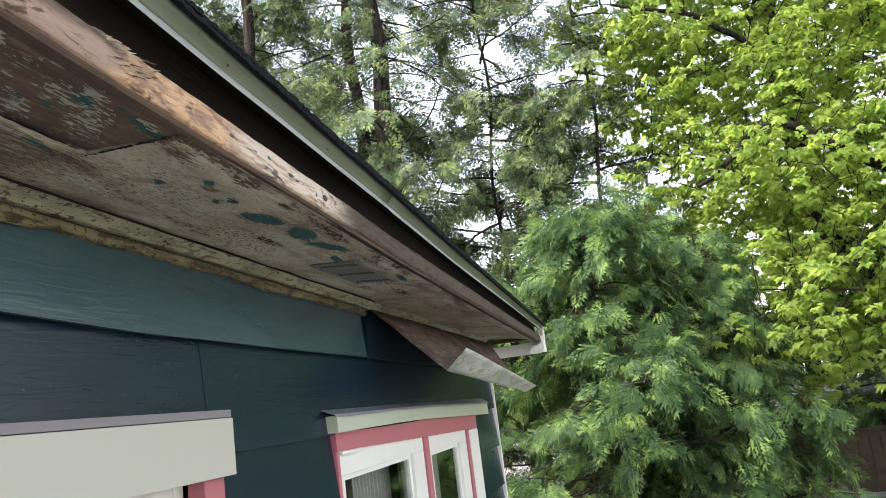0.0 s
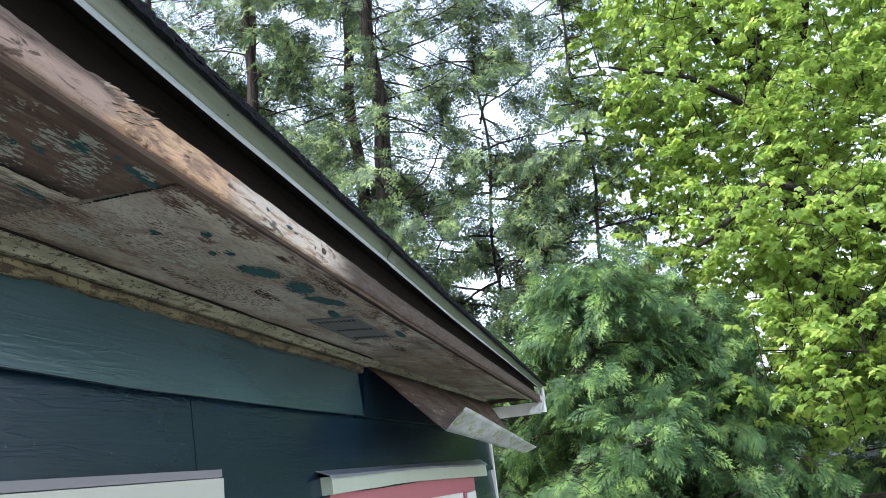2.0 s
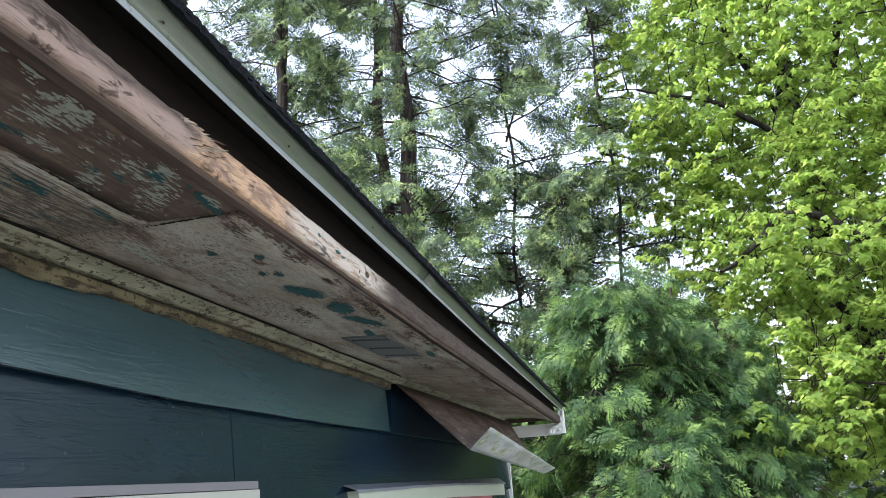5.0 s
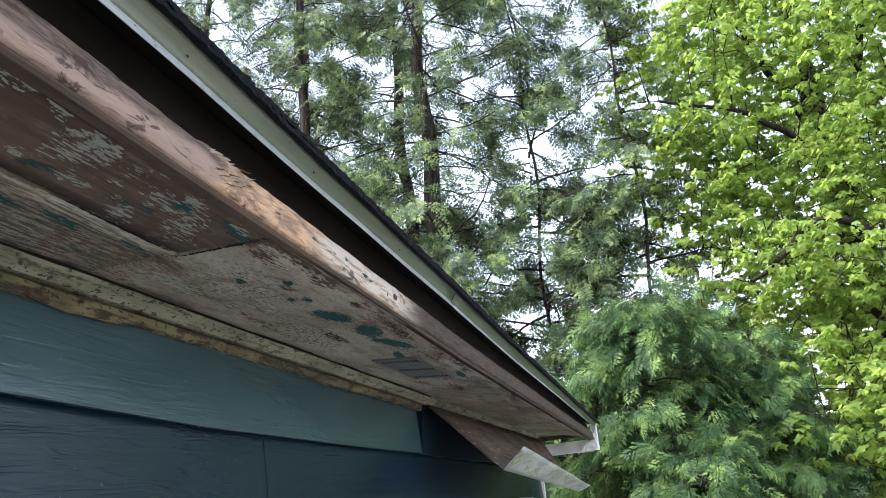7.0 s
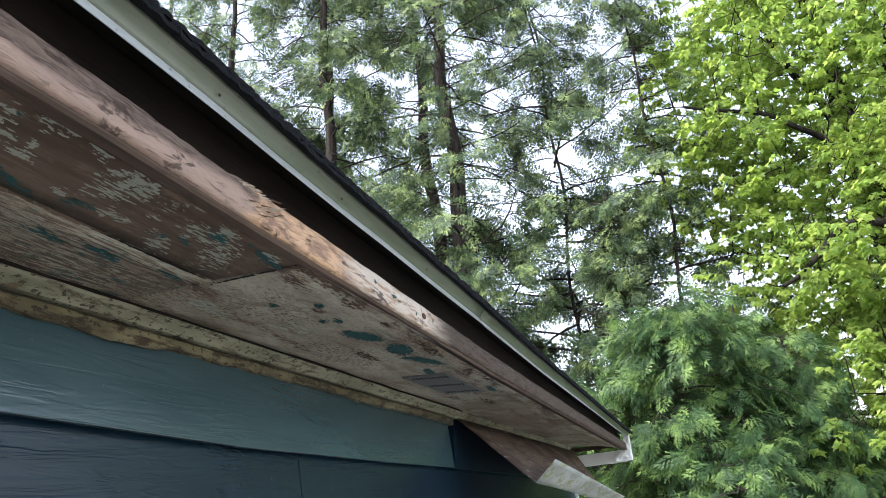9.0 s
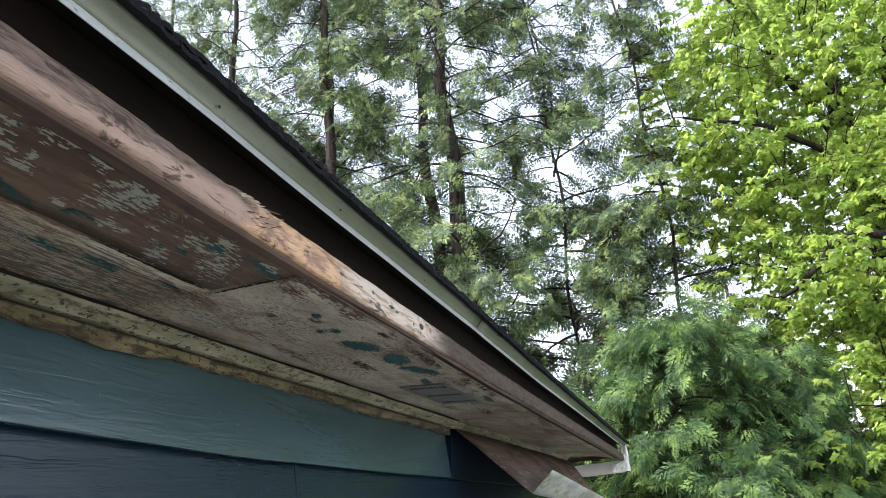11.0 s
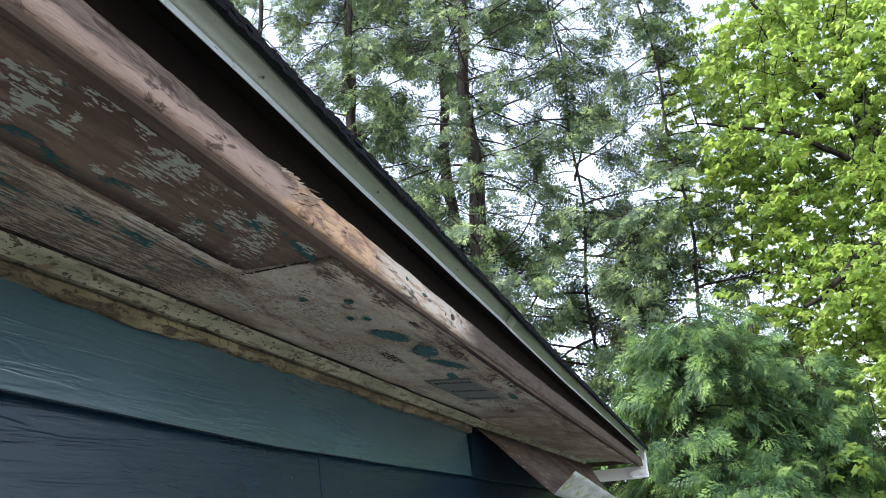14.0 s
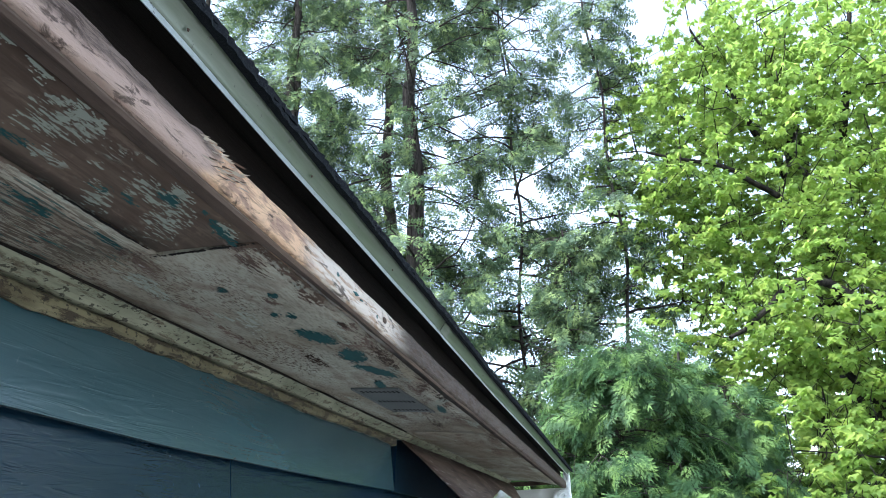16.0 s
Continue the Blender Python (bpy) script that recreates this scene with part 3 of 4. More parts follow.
def fascia_board(y0, y1, seed):
    rings = []
    n = int((y1 - y0) / 0.012)
    for i in range(n + 1):
        y = y0 + (y1 - y0) * i / n
        s = sag(y)
        top = 2.508 + s + 0.002 * wob(y, 3, seed) + 0.002 * wob(y, 17, seed) + 0.0015 * wob(y, 60, seed)
        d = abs(y - 1.655)
        if d < 0.05:
            top += (0.05 - d) * 0.2 * (0.5 + 0.9 * wob(y, 70, 4))
        if y < 1.6:
            top += 0.004 * min(1, (1.6 - y) * 4) - 0.004
        low = 2.4535 + s + 0.0015 * wob(y, 5, seed + 3)
        f = 0.445 + 0.0018 * wob(y, 6, seed + 7)
        ring = [(0.412, y, low), (f - 0.005, y, low), (f - 0.001, y, low + 0.004)]
        for k in range(1, 5):
            z = low + 0.004 + (top - 0.006 - low - 0.004) * k / 5
            ring.append((f + 0.0022 * noise.noise((y * 26, z * 160, seed)) + 0.0015 * noise.noise((y * 8, z * 260, seed + 2)), y, z))
        ring += [(f - 0.002, y, top - 0.004), (f - 0.008, y, top), (0.418, y, top - 0.002 + 0.002 * wob(y, 40, 8))]
        rings.append(ring)
    bm = loft(rings)
    for fc in bm.faces:
        fc.smooth = len(fc.verts) == 4
    return bm


part("fascia_board", fascia_board(Y0, 2.372, 1), FASCIA, fascia, "pinkish bare fascia board with white paint remains")
part("fascia_board", fascia_board(2.374, Y1, 6), FASCIA, fascia, "dark brown weathered fascia board")
def edge_in(y):
    return float(np.interp(y, (1.2, 1.75, 1.98, 7), (0.411, 0.409, 0.418, 0.424))) + 0.003 * wob(y, 9, 3)


lip = [[(edge_in(y), y, 2.4505 + sag(y, 0.4)), (edge_in(y) + 0.004, y, 2.4475 + sag(y, 0.4)), (0.432, y, 2.4465 + sag(y, 0.43)), (0.436, y, 2.45 + sag(y, 0.43)), (0.436, y, 2.4535 + sag(y, 0.43)), (edge_in(y), y, 2.456 + sag(y, 0.4))] for y in np.linspace(Y0, Y1, 240)]
part("soffit_edge_strip", loft(lip), EDGEWOOD, fascia, "dark weathered strip at the edge of the soffit")
# The recess's shade is put into this board's colour.
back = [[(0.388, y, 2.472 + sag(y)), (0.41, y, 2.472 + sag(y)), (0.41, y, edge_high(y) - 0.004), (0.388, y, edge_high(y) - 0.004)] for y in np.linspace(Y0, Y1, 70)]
part("sub_fascia", loft(back), SHADEWOOD, fascia, "recessed board behind the roof edge, darkened for shade")

rng = random.Random(12)
for i in range(46):
    y = 1.655 + rng.gauss(0.005, 0.03)
    z = rng.uniform(2.462, 2.502)
    ln, w = rng.uniform(0.01, 0.03), rng.uniform(0.0008, 0.0024)
    bm = loft([[(0.443, y, z - w), (0.4462, y, z), (0.443, y, z + w)], [(0.444 + rng.uniform(0, 0.002), y + ln, z - w * 0.3 + 0.004), (0.4468 + rng.uniform(0, 0.002), y + ln * 1.05, z + 0.004), (0.444, y + ln, z + w * 0.4 + 0.004)]])
    part("splinter", bm, PALEWOOD if i % 4 else EDGEWOOD, fascia)
for y, z, ln, h in ((2.1, 2.472, 0.012, 0.006), (2.2, 2.465, 0.026, 0.005), (2.23, 2.461, 0.016, 0.004), (2.33, 2.455, 0.007, 0.011)):
    bm = bmesh.new()
    ring = [bm.verts.new((0.4462, y + ln / 2 * math.cos(a) * (1 + 0.4 * math.sin(3 * a + y * 40)), z + h / 2 * math.sin(a) * (1 + 0.4 * math.cos(2 * a + y * 70)))) for a in np.linspace(0, 2 * math.pi, 18, endpoint=False)]
    back_ring = [bm.verts.new(v.co - Vector((0.004, 0, 0))) for v in ring]
    bm.faces.new(ring)
    for i in range(18):
        bm.faces.new((ring[i], back_ring[i], back_ring[(i + 1) % 18], ring[(i + 1) % 18]))
    part("paint_flake", bm, TEAL_FLAKE, fascia, "small teal paint flake")
knot = bmesh.new()
bmesh.ops.create_uvsphere(knot, u_segments=14, v_segments=8, radius=0.5, matrix=Matrix.LocRotScale((0.445, 2.385, 2.462), None, (0.0035, 0.028, 0.014)))
part("knot", knot, DARKWOOD, fascia, "dark knot in the wood")

# ---- roof ----
roof = empty("roof", "low roof with black asphalt shingles", "roof", kind="structure")
PITCH = 0.34


def roof_z(x, y):
    w = min(1, max(0, (x + 1.5) / 1.9))
    return edge_high(y) * w + 2.62 * (1 - w) + (0.47 - x) * PITCH


deck = []
for y in np.linspace(Y0, Y1 + 0.06, 40):
    xs = (0.455, 0.2, -0.4, -1.5, -3.0)
    deck.append([(x, y, roof_z(x, y) - 0.016) for x in xs] + [(x, y, roof_z(x, y)) for x in reversed(xs)])
# Same near-black wood: the shade under the deck is in the colour.
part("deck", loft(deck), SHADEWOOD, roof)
part("far_slope", loft([[(-3.0, y, 2.62 + 3.47 * PITCH), (-6.5, y, 2.6), (-6.5, y, 2.64), (-3.0, y, 2.66 + 3.47 * PITCH)] for y in (Y0, Y1 + 0.06)]), SHINGLE, roof)
rng = random.Random(8)


def shingle(y0, y1, x_out, course, seed):
    """One shingle strip, gritty and uneven along its lower edge."""
    r = random.Random(seed)
    rings = []
    n = 34
    tilt = r.uniform(-0.001, 0.001)
    for i in range(n + 1):
        y = y0 + (y1 - y0) * i / n
        e = x_out + 0.002 * wob(y, 8, 3) + 0.0012 * wob(y, 60, seed) + r.uniform(-0.0034, 0.0026)
        up = 0.001 + course * 0.0105 + tilt * (i / n) + 0.0008 * wob(y, 30, seed + 2)
        th = 0.0105 + r.uniform(-0.002, 0.0035)
        x_in = x_out - 0.3
        rings.append([(e, y, roof_z(e, y) + up), (e + 0.001, y, roof_z(e, y) + up + th * 0.6), (e - 0.004, y, roof_z(e, y) + up + th), (x_in, y, roof_z(x_in, y) + up + 0.006), (x_in, y, roof_z(x_in, y) + up - 0.001)])
    return loft(rings)


for course in range(2):
    y = Y0 + course * 0.12
    while y < Y1:
        w = min(rng.uniform(0.29, 0.32), Y1 + 0.05 - y)
        if w > 0.03:
            part("shingle", shingle(y, y + w - 0.003, 0.498 - 0.002 * course, course, rng.randrange(9999)), SHINGLE, roof)
        y += w
upper = [[(0.3, y, roof_z(0.3, y) + 0.03), (-3.0, y, roof_z(-3.0, y) + 0.03), (-3.0, y, roof_z(-3.0, y) + 0.042), (0.3, y, roof_z(0.3, y) + 0.036)] for y in np.linspace(Y0, Y1 + 0.05, 20)]
part("upper_shingles", loft(upper), SHINGLE, roof)

# ---- metal roof edge ----
drip = empty("roof_edge_flashing", "chalky grey-green metal roof edge with a flared lip", "flashing")


def edge_section(y0, y1, out=0.0, lip=False):
    rings = []
    n = max(4, int((y1 - y0) / 0.08))
    for i in range(n + 1):
        y = y0 + (y1 - y0) * i / n
        a, b = edge_low(y), edge_high(y)
        d = out + 0.0012 * wob(y, 1.5, 2)
        h = b - a
        face = [(0.484, b), (0.479, b - h * 0.14), (0.472, b - h * 0.32), (0.4672, b - h * 0.47), (0.466, b - h * 0.58)]
        if lip:
            face = [(0.4662, b - h * 0.585), (0.467, b - h * 0.68), (0.469, b - h * 0.8), (0.4725, b - h * 0.91), (0.4765, a - 0.001), (0.478, a - 0.003)]
        inner = [(x - 0.002, z + (0.001 if lip else 0)) for x, z in face]
        rings.append([(x + d, y, z) for x, z in face] + [(x + d, y, z) for x, z in reversed(inner)])
    bm = loft(rings)
    for f in bm.faces:
        f.smooth = len(f.verts) == 4
    return bm


for y0, y1, out in ((Y0, 2.812, 0.001), (2.823, Y1 - 0.02, -0.001)):
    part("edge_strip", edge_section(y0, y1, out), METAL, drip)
    # The lip has a paler metal colour than the face above it.
    part("lower_lip", edge_section(y0, y1, out, True), LIPMETAL, drip, "pale grey flared lip")
for yn in (0.9, 1.52, 1.9, 2.35, 3.4, 4.4, 5.4):
    bm = bmesh.new()
    zc = edge_high(yn) - 0.02
    bmesh.ops.create_cone(bm, cap_ends=True, segments=10, radius1=0.0024, radius2=0.0016, depth=0.002, matrix=Matrix.Translation((0.4745, yn, zc)) @ pose(0, 0, 0, 0, 90, 0))
    part("nail_head", bm, DARKWOOD, drip)

# ---- end of the eave: board across and crumpled white cap ----
eave_end = empty("eave_return", "white painted return board at the end of the eave", "trim", kind="structure")
part("return_board", box(0.02, 0.43, 6.9, 6.925, 2.3, 2.385, 0.004), WHITE, eave_end)
part("gable_soffit_edge", box(-0.02, 0.41, Y1 + 0.002, 6.89, 2.41, 2.44, 0.002), DARKWOOD, eave_end)
cap = bmesh.new()
bmesh.ops.create_grid(cap, x_segments=14, y_segments=14, size=0.5)
for v in cap.verts:
    u, w = v.co.x + 0.5, v.co.y + 0.5
    z = 2.305 + 0.19 * w
    bend = 0.012 * noise.noise((u * 5, w * 6, 2)) + 0.006 * noise.noise((u * 16, w * 18, 5))
    if u < 0.62:
        v.co = Vector((0.345 + 0.125 * u / 0.62 if w < 0.34 else 0.43 + 0.04 * u / 0.62, 6.87 + bend, z))
    else:
        v.co = Vector((0.47 + bend * 0.6, 6.87 + 0.07 * (u - 0.62) / 0.38, z))
bmesh.ops.solidify(cap, geom=cap.faces[:], thickness=0.002)
part("end_cap", cap, WHITE, eave_end, "crumpled white metal end cap")

# ---- loose bent flashing hanging under the soffit ----
loose = empty("loose_flashing", "loose brown board with a bent mildewed metal lip under the soffit", "flashing")


def plate(a, b, c, d, n, thick, rough, seed):
    """A warped plate between four corners."""
    a, b, c, d = (Vector(p) for p in (a, b, c, d))
    bm = bmesh.new()
    grid = []
    for i in range(n + 1):
        u = i / n
        row = []
        for j in range(7):
            w = j / 6
            p = a.lerp(b, u).lerp(d.lerp(c, u), w)
            k = rough * (noise.noise((u * 3, w * 2, seed)) + 0.4 * noise.noise((u * 13, w * 7, seed)))
            row.append(bm.verts.new(p + Vector((k, 0, k))))
        grid.append(row)
    for i in range(n):
        for j in range(6):
            bm.faces.new((grid[i][j], grid[i + 1][j], grid[i + 1][j + 1], grid[i][j + 1])).smooth = True
    bmesh.ops.recalc_face_normals(bm, faces=bm.faces[:])
    bmesh.ops.solidify(bm, geom=bm.faces[:], thickness=thick)
    return bm


part("board", plate((0.016, 4.0, 2.436), (0.094, 6.6, 2.405), (0.352, 6.2, 2.03), (0.333, 3.936, 2.132), 24, 0.004, 0.006, 1), DARKROT, loose, "dark brown stained sloping board")
part("metal_lip", plate((0.437, 3.858, 2.203), (0.441, 6.15, 2.055), (0.355, 6.2, 2.025), (0.333, 3.93, 2.128), 24, 0.002, 0.0025, 5), MOULD, loose, "white metal lip with green mildew")

# ---- windows ----
def strip_box(name, b, material, parent, label="", bevel=0.003):
    return part(name, box(*b, bevel), material, parent, label)


win1 = empty("window_1", "window with a broad pale sage head board and pink casing", "window", kind="structure")
strip_box("head_board", (0.004, 0.05, 0.98, 2.66, 1.888, 2.026), PALE_SAGE, win1, "broad pale sage head board")
strip_box("head_flashing", (0.0, 0.047, 0.975, 2.657, 2.0275, 2.046), MAUVE, win1, "mauve-grey metal flashing", 0.001)
for y in (1.02, 2.545):
    strip_box("casing", (-0.02, 0.026, y, y + 0.095, 0.9, 1.886), PINK, win1, "dusty pink side casing")
strip_box("sill", (-0.1, 0.05, 1.0, 2.66, 0.87, 0.9), SAGE, win1)
for b in ((-0.07, -0.03, 1.115, 1.16, 0.9, 1.886), (-0.07, -0.03, 2.5, 2.544, 0.9, 1.886), (-0.07, -0.03, 1.16, 2.5, 1.83, 1.886), (-0.07, -0.03, 1.16, 2.5, 0.9, 0.96)):
    strip_box("sash_rail", b, WHITE, win1)
strip_box("pane", (-0.053, -0.047, 1.16, 2.5, 0.96, 1.83), GLASS, win1, "", 0).visible_shadow = False

win2 = empty("window_2", "white twin casement window with pink frame and sage head board", "window", kind="structure")
head = [[(0.004, y, 1.947 - 0.02 * max(0, y - 4.5) + 0.002 * wob(y, 4)), (0.05, y, 1.947 - 0.02 * max(0, y - 4.5) + 0.002 * wob(y, 4)), (0.052, y, 1.95 - 0.02 * max(0, y - 4.5) + 0.002 * wob(y, 4)), (0.05, y, 2.004 - 0.01 * max(0, y - 4.5)), (0.004, y, 2.004 - 0.01 * max(0, y - 4.5))] for y in np.linspace(3.4, 6.42, 40)]
part("head_board", loft(head), SAGE, win2, "narrow sage head board")
flash = [[(0.0, y, 2.03), (0.056 + 0.002 * wob(y, 9), y, 2.008 - 0.01 * max(0, y - 4.5) + 0.003 * wob(y, 6)), (0.058 + 0.002 * wob(y, 9), y, 1.998 - 0.01 * max(0, y - 4.5) + 0.003 * wob(y, 6)), (0.056, y, 2.0 - 0.01 * max(0, y - 4.5)), (0.054, y, 2.0055 - 0.01 * max(0, y - 4.5)), (0.0, y, 2.027)] for y in np.linspace(3.37, 6.45, 60)]
part("head_flashing", loft(flash), LEADGREY, win2, "wavy lead-grey flashing")
part("frame_head", loft([[(-0.09, y, z), (0.014, y, z), (0.014, y, 1.946 - 0.02 * max(0, y - 4.5)), (-0.09, y, 1.946 - 0.02 * max(0, y - 4.5))] for y, z in ((3.47, 1.884), (4.7, 1.858), (5.9, 1.836), (6.12, 1.834))]), PINK, win2, "dusty pink window frame")
strip_box("frame_jamb", (-0.09, 0.012, 3.47, 3.497, 0.85, 1.883), PINK, win2)
strip_box("mullion", (-0.09, 0.012, 4.705, 4.79, 0.85, 1.856), PINK, win2, "pink mullion")
strip_box("frame_jamb", (-0.09, 0.012, 5.775, 5.835, 0.85, 1.836), PINK, win2)
strip_box("casing", (-0.09, 0.016, 5.84, 6.12, 0.85, 1.832), WHITE, win2, "white side casing")
strip_box("sill", (-0.1, 0.06, 3.42, 6.16, 0.8, 0.85), SAGE, win2)
for y0, y1, top, low in ((3.5, 4.7, 1.888, 1.795), (4.795, 5.77, 1.862, 1.775)):
    sash = strip_box("sash", (-0.035, 0.002, y0, y1, low, top), WHITE, win2, "white painted casement sash")
    strip_box("stile", (-0.035, 0.002, y0, y0 + 0.055, 0.86, low - 0.001), WHITE, sash)
    strip_box("stile", (-0.035, 0.002, y1 - 0.2, y1, 0.86, low - 0.001), WHITE, sash)
    strip_box("glazing_bead", (-0.03, -0.012, y1 - 0.235, y1 - 0.201, 0.94, low - 0.02), WHITE, sash)
    strip_box("glazing_bead", (-0.03, -0.012, y0 + 0.056, y1 - 0.201, low - 0.02, low - 0.001), WHITE, sash)
    strip_box("bottom_rail", (-0.035, 0.002, y0 + 0.056, y1 - 0.201, 0.86, 0.939), WHITE, sash)
    strip_box("pane", (-0.026, -0.022, y0 + 0.056, y1 - 0.236, 0.94, low - 0.021), GLASS, sash, "", 0).visible_shadow = False
strip_box("latch", (0.002, 0.022, 3.5, 3.72, 1.868, 1.88), WHITE, win2, "white window latch")


def curtain(y0, y1, seed):
    rings = []
    for i in range(81):
        y = y0 + (y1 - y0) * i / 80
        x = -0.17 + 0.018 * math.sin(i * 0.9 + seed) + 0.01 * wob(y, 9, seed)
        rings.append([(x, y, 0.75), (x, y, 1.9), (x - 0.003, y, 1.9), (x - 0.003, y, 0.75)])
    return loft(rings)


for y0, y1, s in ((3.62, 3.86, 5), (4.05, 4.6, 1), (4.85, 5.6, 3)):
    tagged(part("curtain", curtain(y0, y1, s), CURTAIN), "pale grey pleated curtain behind the window", "curtain", "curtains")

# ---- ground and far things ----
ground = bmesh.new()
bmesh.ops.create_grid(ground, x_segments=60, y_segments=60, size=1)
for v in ground.verts:
    s = 400
    v.co.x = math.copysign(abs(v.co.x) ** 3, v.co.x) * s
    v.co.y = math.copysign(abs(v.co.y) ** 3, v.co.y) * s
    v.co.z = 0.05 * noise.noise((v.co.x * 0.3, v.co.y * 0.3, 0)) - 0.04
tagged(part("ground", ground, BOUNCE_GROUND), "pale grey ground, toned to bounce light under the eave", "ground", kind="structure")

fence = empty("wooden_fence", "dark brown board fence in the shade", "fence")
for i in range(34):
    x = 2.9 + i * 0.16
    part("board", box(x, x + 0.152, 14.0, 14.022, 0.02, 0.88 + 0.012 * wob(i, 3.3), 0.004), FENCEWOOD, fence)
for z in (0.2, 0.66):
    part("rail", box(2.9, 8.4, 14.024, 14.07, z, z + 0.09, 0.004), FENCEWOOD, fence)
part("cap_rail", box(2.85, 8.4, 13.96, 14.08, 0.9, 0.935, 0.005), FENCEWOOD, fence)
for i in range(4):
    part("post", box(2.86 + i * 1.8, 2.96 + i * 1.8, 14.07, 14.17, 0, 0.98, 0.006), FENCEWOOD, fence)

shed = empty("garden_shed", "low dark brown shed with a grey roof behind the fence", "shed")
part("wall", box(3.9, 7.6, 16.0, 18.0, 0, 1.34), FENCEWOOD, shed)
part("window", box(4.35, 5.6, 15.97, 15.998, 0.8, 1.24, 0.004), BLACK, shed, "dark window band")
part("roof", loft([[(3.8, 15.85, 1.34), (7.7, 15.85, 1.34), (7.7, 15.85, 1.38), (3.8, 15.85, 1.38)], [(3.8, 17.0, 1.56), (7.7, 17.0, 1.56), (7.7, 17.0, 1.6), (3.8, 17.0, 1.6)], [(3.8, 18.15, 1.34), (7.7, 18.15, 1.34), (7.7, 18.15, 1.38), (3.8, 18.15, 1.38)]]), LEADGREY, shed)

garage = empty("garage", "pale clapboard garage behind the trees", "garage")
part("wall", box(1.0, 4.4, 18.02, 21, 0, 2.0), CLAPBOARD, garage)
for i in range(16):
    z = 0.1 + i * 0.12
    bm = loft([[(x, 18.0, z), (x, 17.985, z), (x, 18.0, z + 0.125), (x, 18.018, z + 0.125)] for x in (1.0, 4.4)])
    part("clapboard", bm, CLAPBOARD, garage)
part("window", box(2.35, 2.75, 17.96, 17.99, 1.0, 1.7, 0.004), BLACK, garage, "dark window")
part("window", box(3.3, 3.5, 17.96, 17.99, 0.9, 1.75, 0.004), BLACK, garage, "dark window")
part("corner_board", box(3.55, 3.62, 17.955, 17.98, 0, 1.95, 0.004), WHITE, garage)
part("roof", loft([[(0.8, 17.8, 1.98), (4.6, 17.8, 1.98), (4.6, 17.8, 2.03), (0.8, 17.8, 2.03)], [(0.8, 19.5, 2.8), (4.6, 19.5, 2.8), (4.6, 19.5, 2.85), (0.8, 19.5, 2.85)]]), SHINGLE, garage)


# ---- trees ----
def tubes(paths, sides=6):
    """Tapered tubes along lists of (point, radius)."""
    V, F, base = [], [], 0
    ang = np.linspace(0, 2 * np.pi, sides, endpoint=False)
    for path in paths:
        P = np.array([p for p, _ in path], dtype=float)
        R = np.array([r for _, r in path], dtype=float)
        D = np.gradient(P, axis=0)
        D /= np.linalg.norm(D, axis=1)[:, None] + 1e-9
        ref = np.where(np.abs(D[:, 2:3]) > 0.9, np.array([[1.0, 0, 0]]), np.array([[0, 0, 1.0]]))
        A = np.cross(D, ref)
        A /= np.linalg.norm(A, axis=1)[:, None] + 1e-9
        B = np.cross(D, A)
        ring = P[:, None] + R[:, None, None] * (np.cos(ang)[None, :, None] * A[:, None] + np.sin(ang)[None, :, None] * B[:, None])
        V.append(ring.reshape(-1, 3))
        n = len(P)
        i, j = np.meshgrid(np.arange(n - 1), np.arange(sides), indexing="ij")
        a = base + i * sides + j
        b = base + i * sides + (j + 1) % sides
        c, d = a + sides, b + sides
        F.append(np.stack([a, b, d], -1).reshape(-1, 3))
        F.append(np.stack([a, d, c], -1).reshape(-1, 3))
        base += n * sides
    return np.concatenate(V), np.concatenate(F)


def scatter(V, F, pos, X, Y, Z, scale):
    """Copies of one small shape, turned to the axes X, Y, Z at pos, as one set of triangles."""
    W = pos[:, None] + scale[:, None, None] * (V[None, :, :1] * X[:, None] + V[None, :, 1:2] * Y[:, None] + V[None, :, 2:] * Z[:, None])
    G = F[None] + (np.arange(len(pos)) * len(V))[:, None, None]
    return W.reshape(-1, 3), G.reshape(-1, 3)


def unit(A):
    return A / (np.linalg.norm(A, axis=-1, keepdims=True) + 1e-9)


def cedar_spray(subs, seed, lobes, size, wide):
    """A flat, fan-like spray one unit long: an axis with alternate side sprigs, each of short broad scale lobes."""
    V, F = [], []

    def lobe(p, q, w):
        p, q = np.array(p, float), np.array(q, float)
        d = unit(q - p)
        n = np.array((-d[1], d[0], 0)) * w
        k = len(V)
        V.extend([p + (q - p) * 0.2 - n, q, p + (q - p) * 0.3 + n])
        F.append((k, k + 1, k + 2))

    rnd = random.Random(seed)
    for i in range(subs):
        y = 0.05 + 0.82 * i / subs
        sd = 1 if i % 2 else -1
        ln = (0.5 - 0.4 * y) * rnd.uniform(0.75, 1.2)
        a = rnd.uniform(0.7, 1.05)
        d = np.array((sd * math.sin(a), math.cos(a), -0.18))
        f = np.array((0, y, 0.0))
        for k, (u, turn) in enumerate(lobes):
            t = a + turn * rnd.uniform(0.7, 1.2)
            q = f + d * ln * u
            r = ln * (size - 0.5 * size * u)
            lobe(q, q + np.array((sd * math.sin(t), math.cos(t), rnd.uniform(-0.4, 0.1))) * r, wide)
        lobe(f + d * ln * 0.45, f + d * ln, wide * 1.05)
        lobe(f, f + d * ln * 0.6, 0.018)
    lobe((0, 0.74, 0), (0, 1, 0), 0.036)
    lobe((0, 0, 0), (0, 0.8, 0), 0.012)
    V = np.array(V)
    V[:, 2] -= 0.32 * V[:, 1] ** 2
    return V, np.array(F)


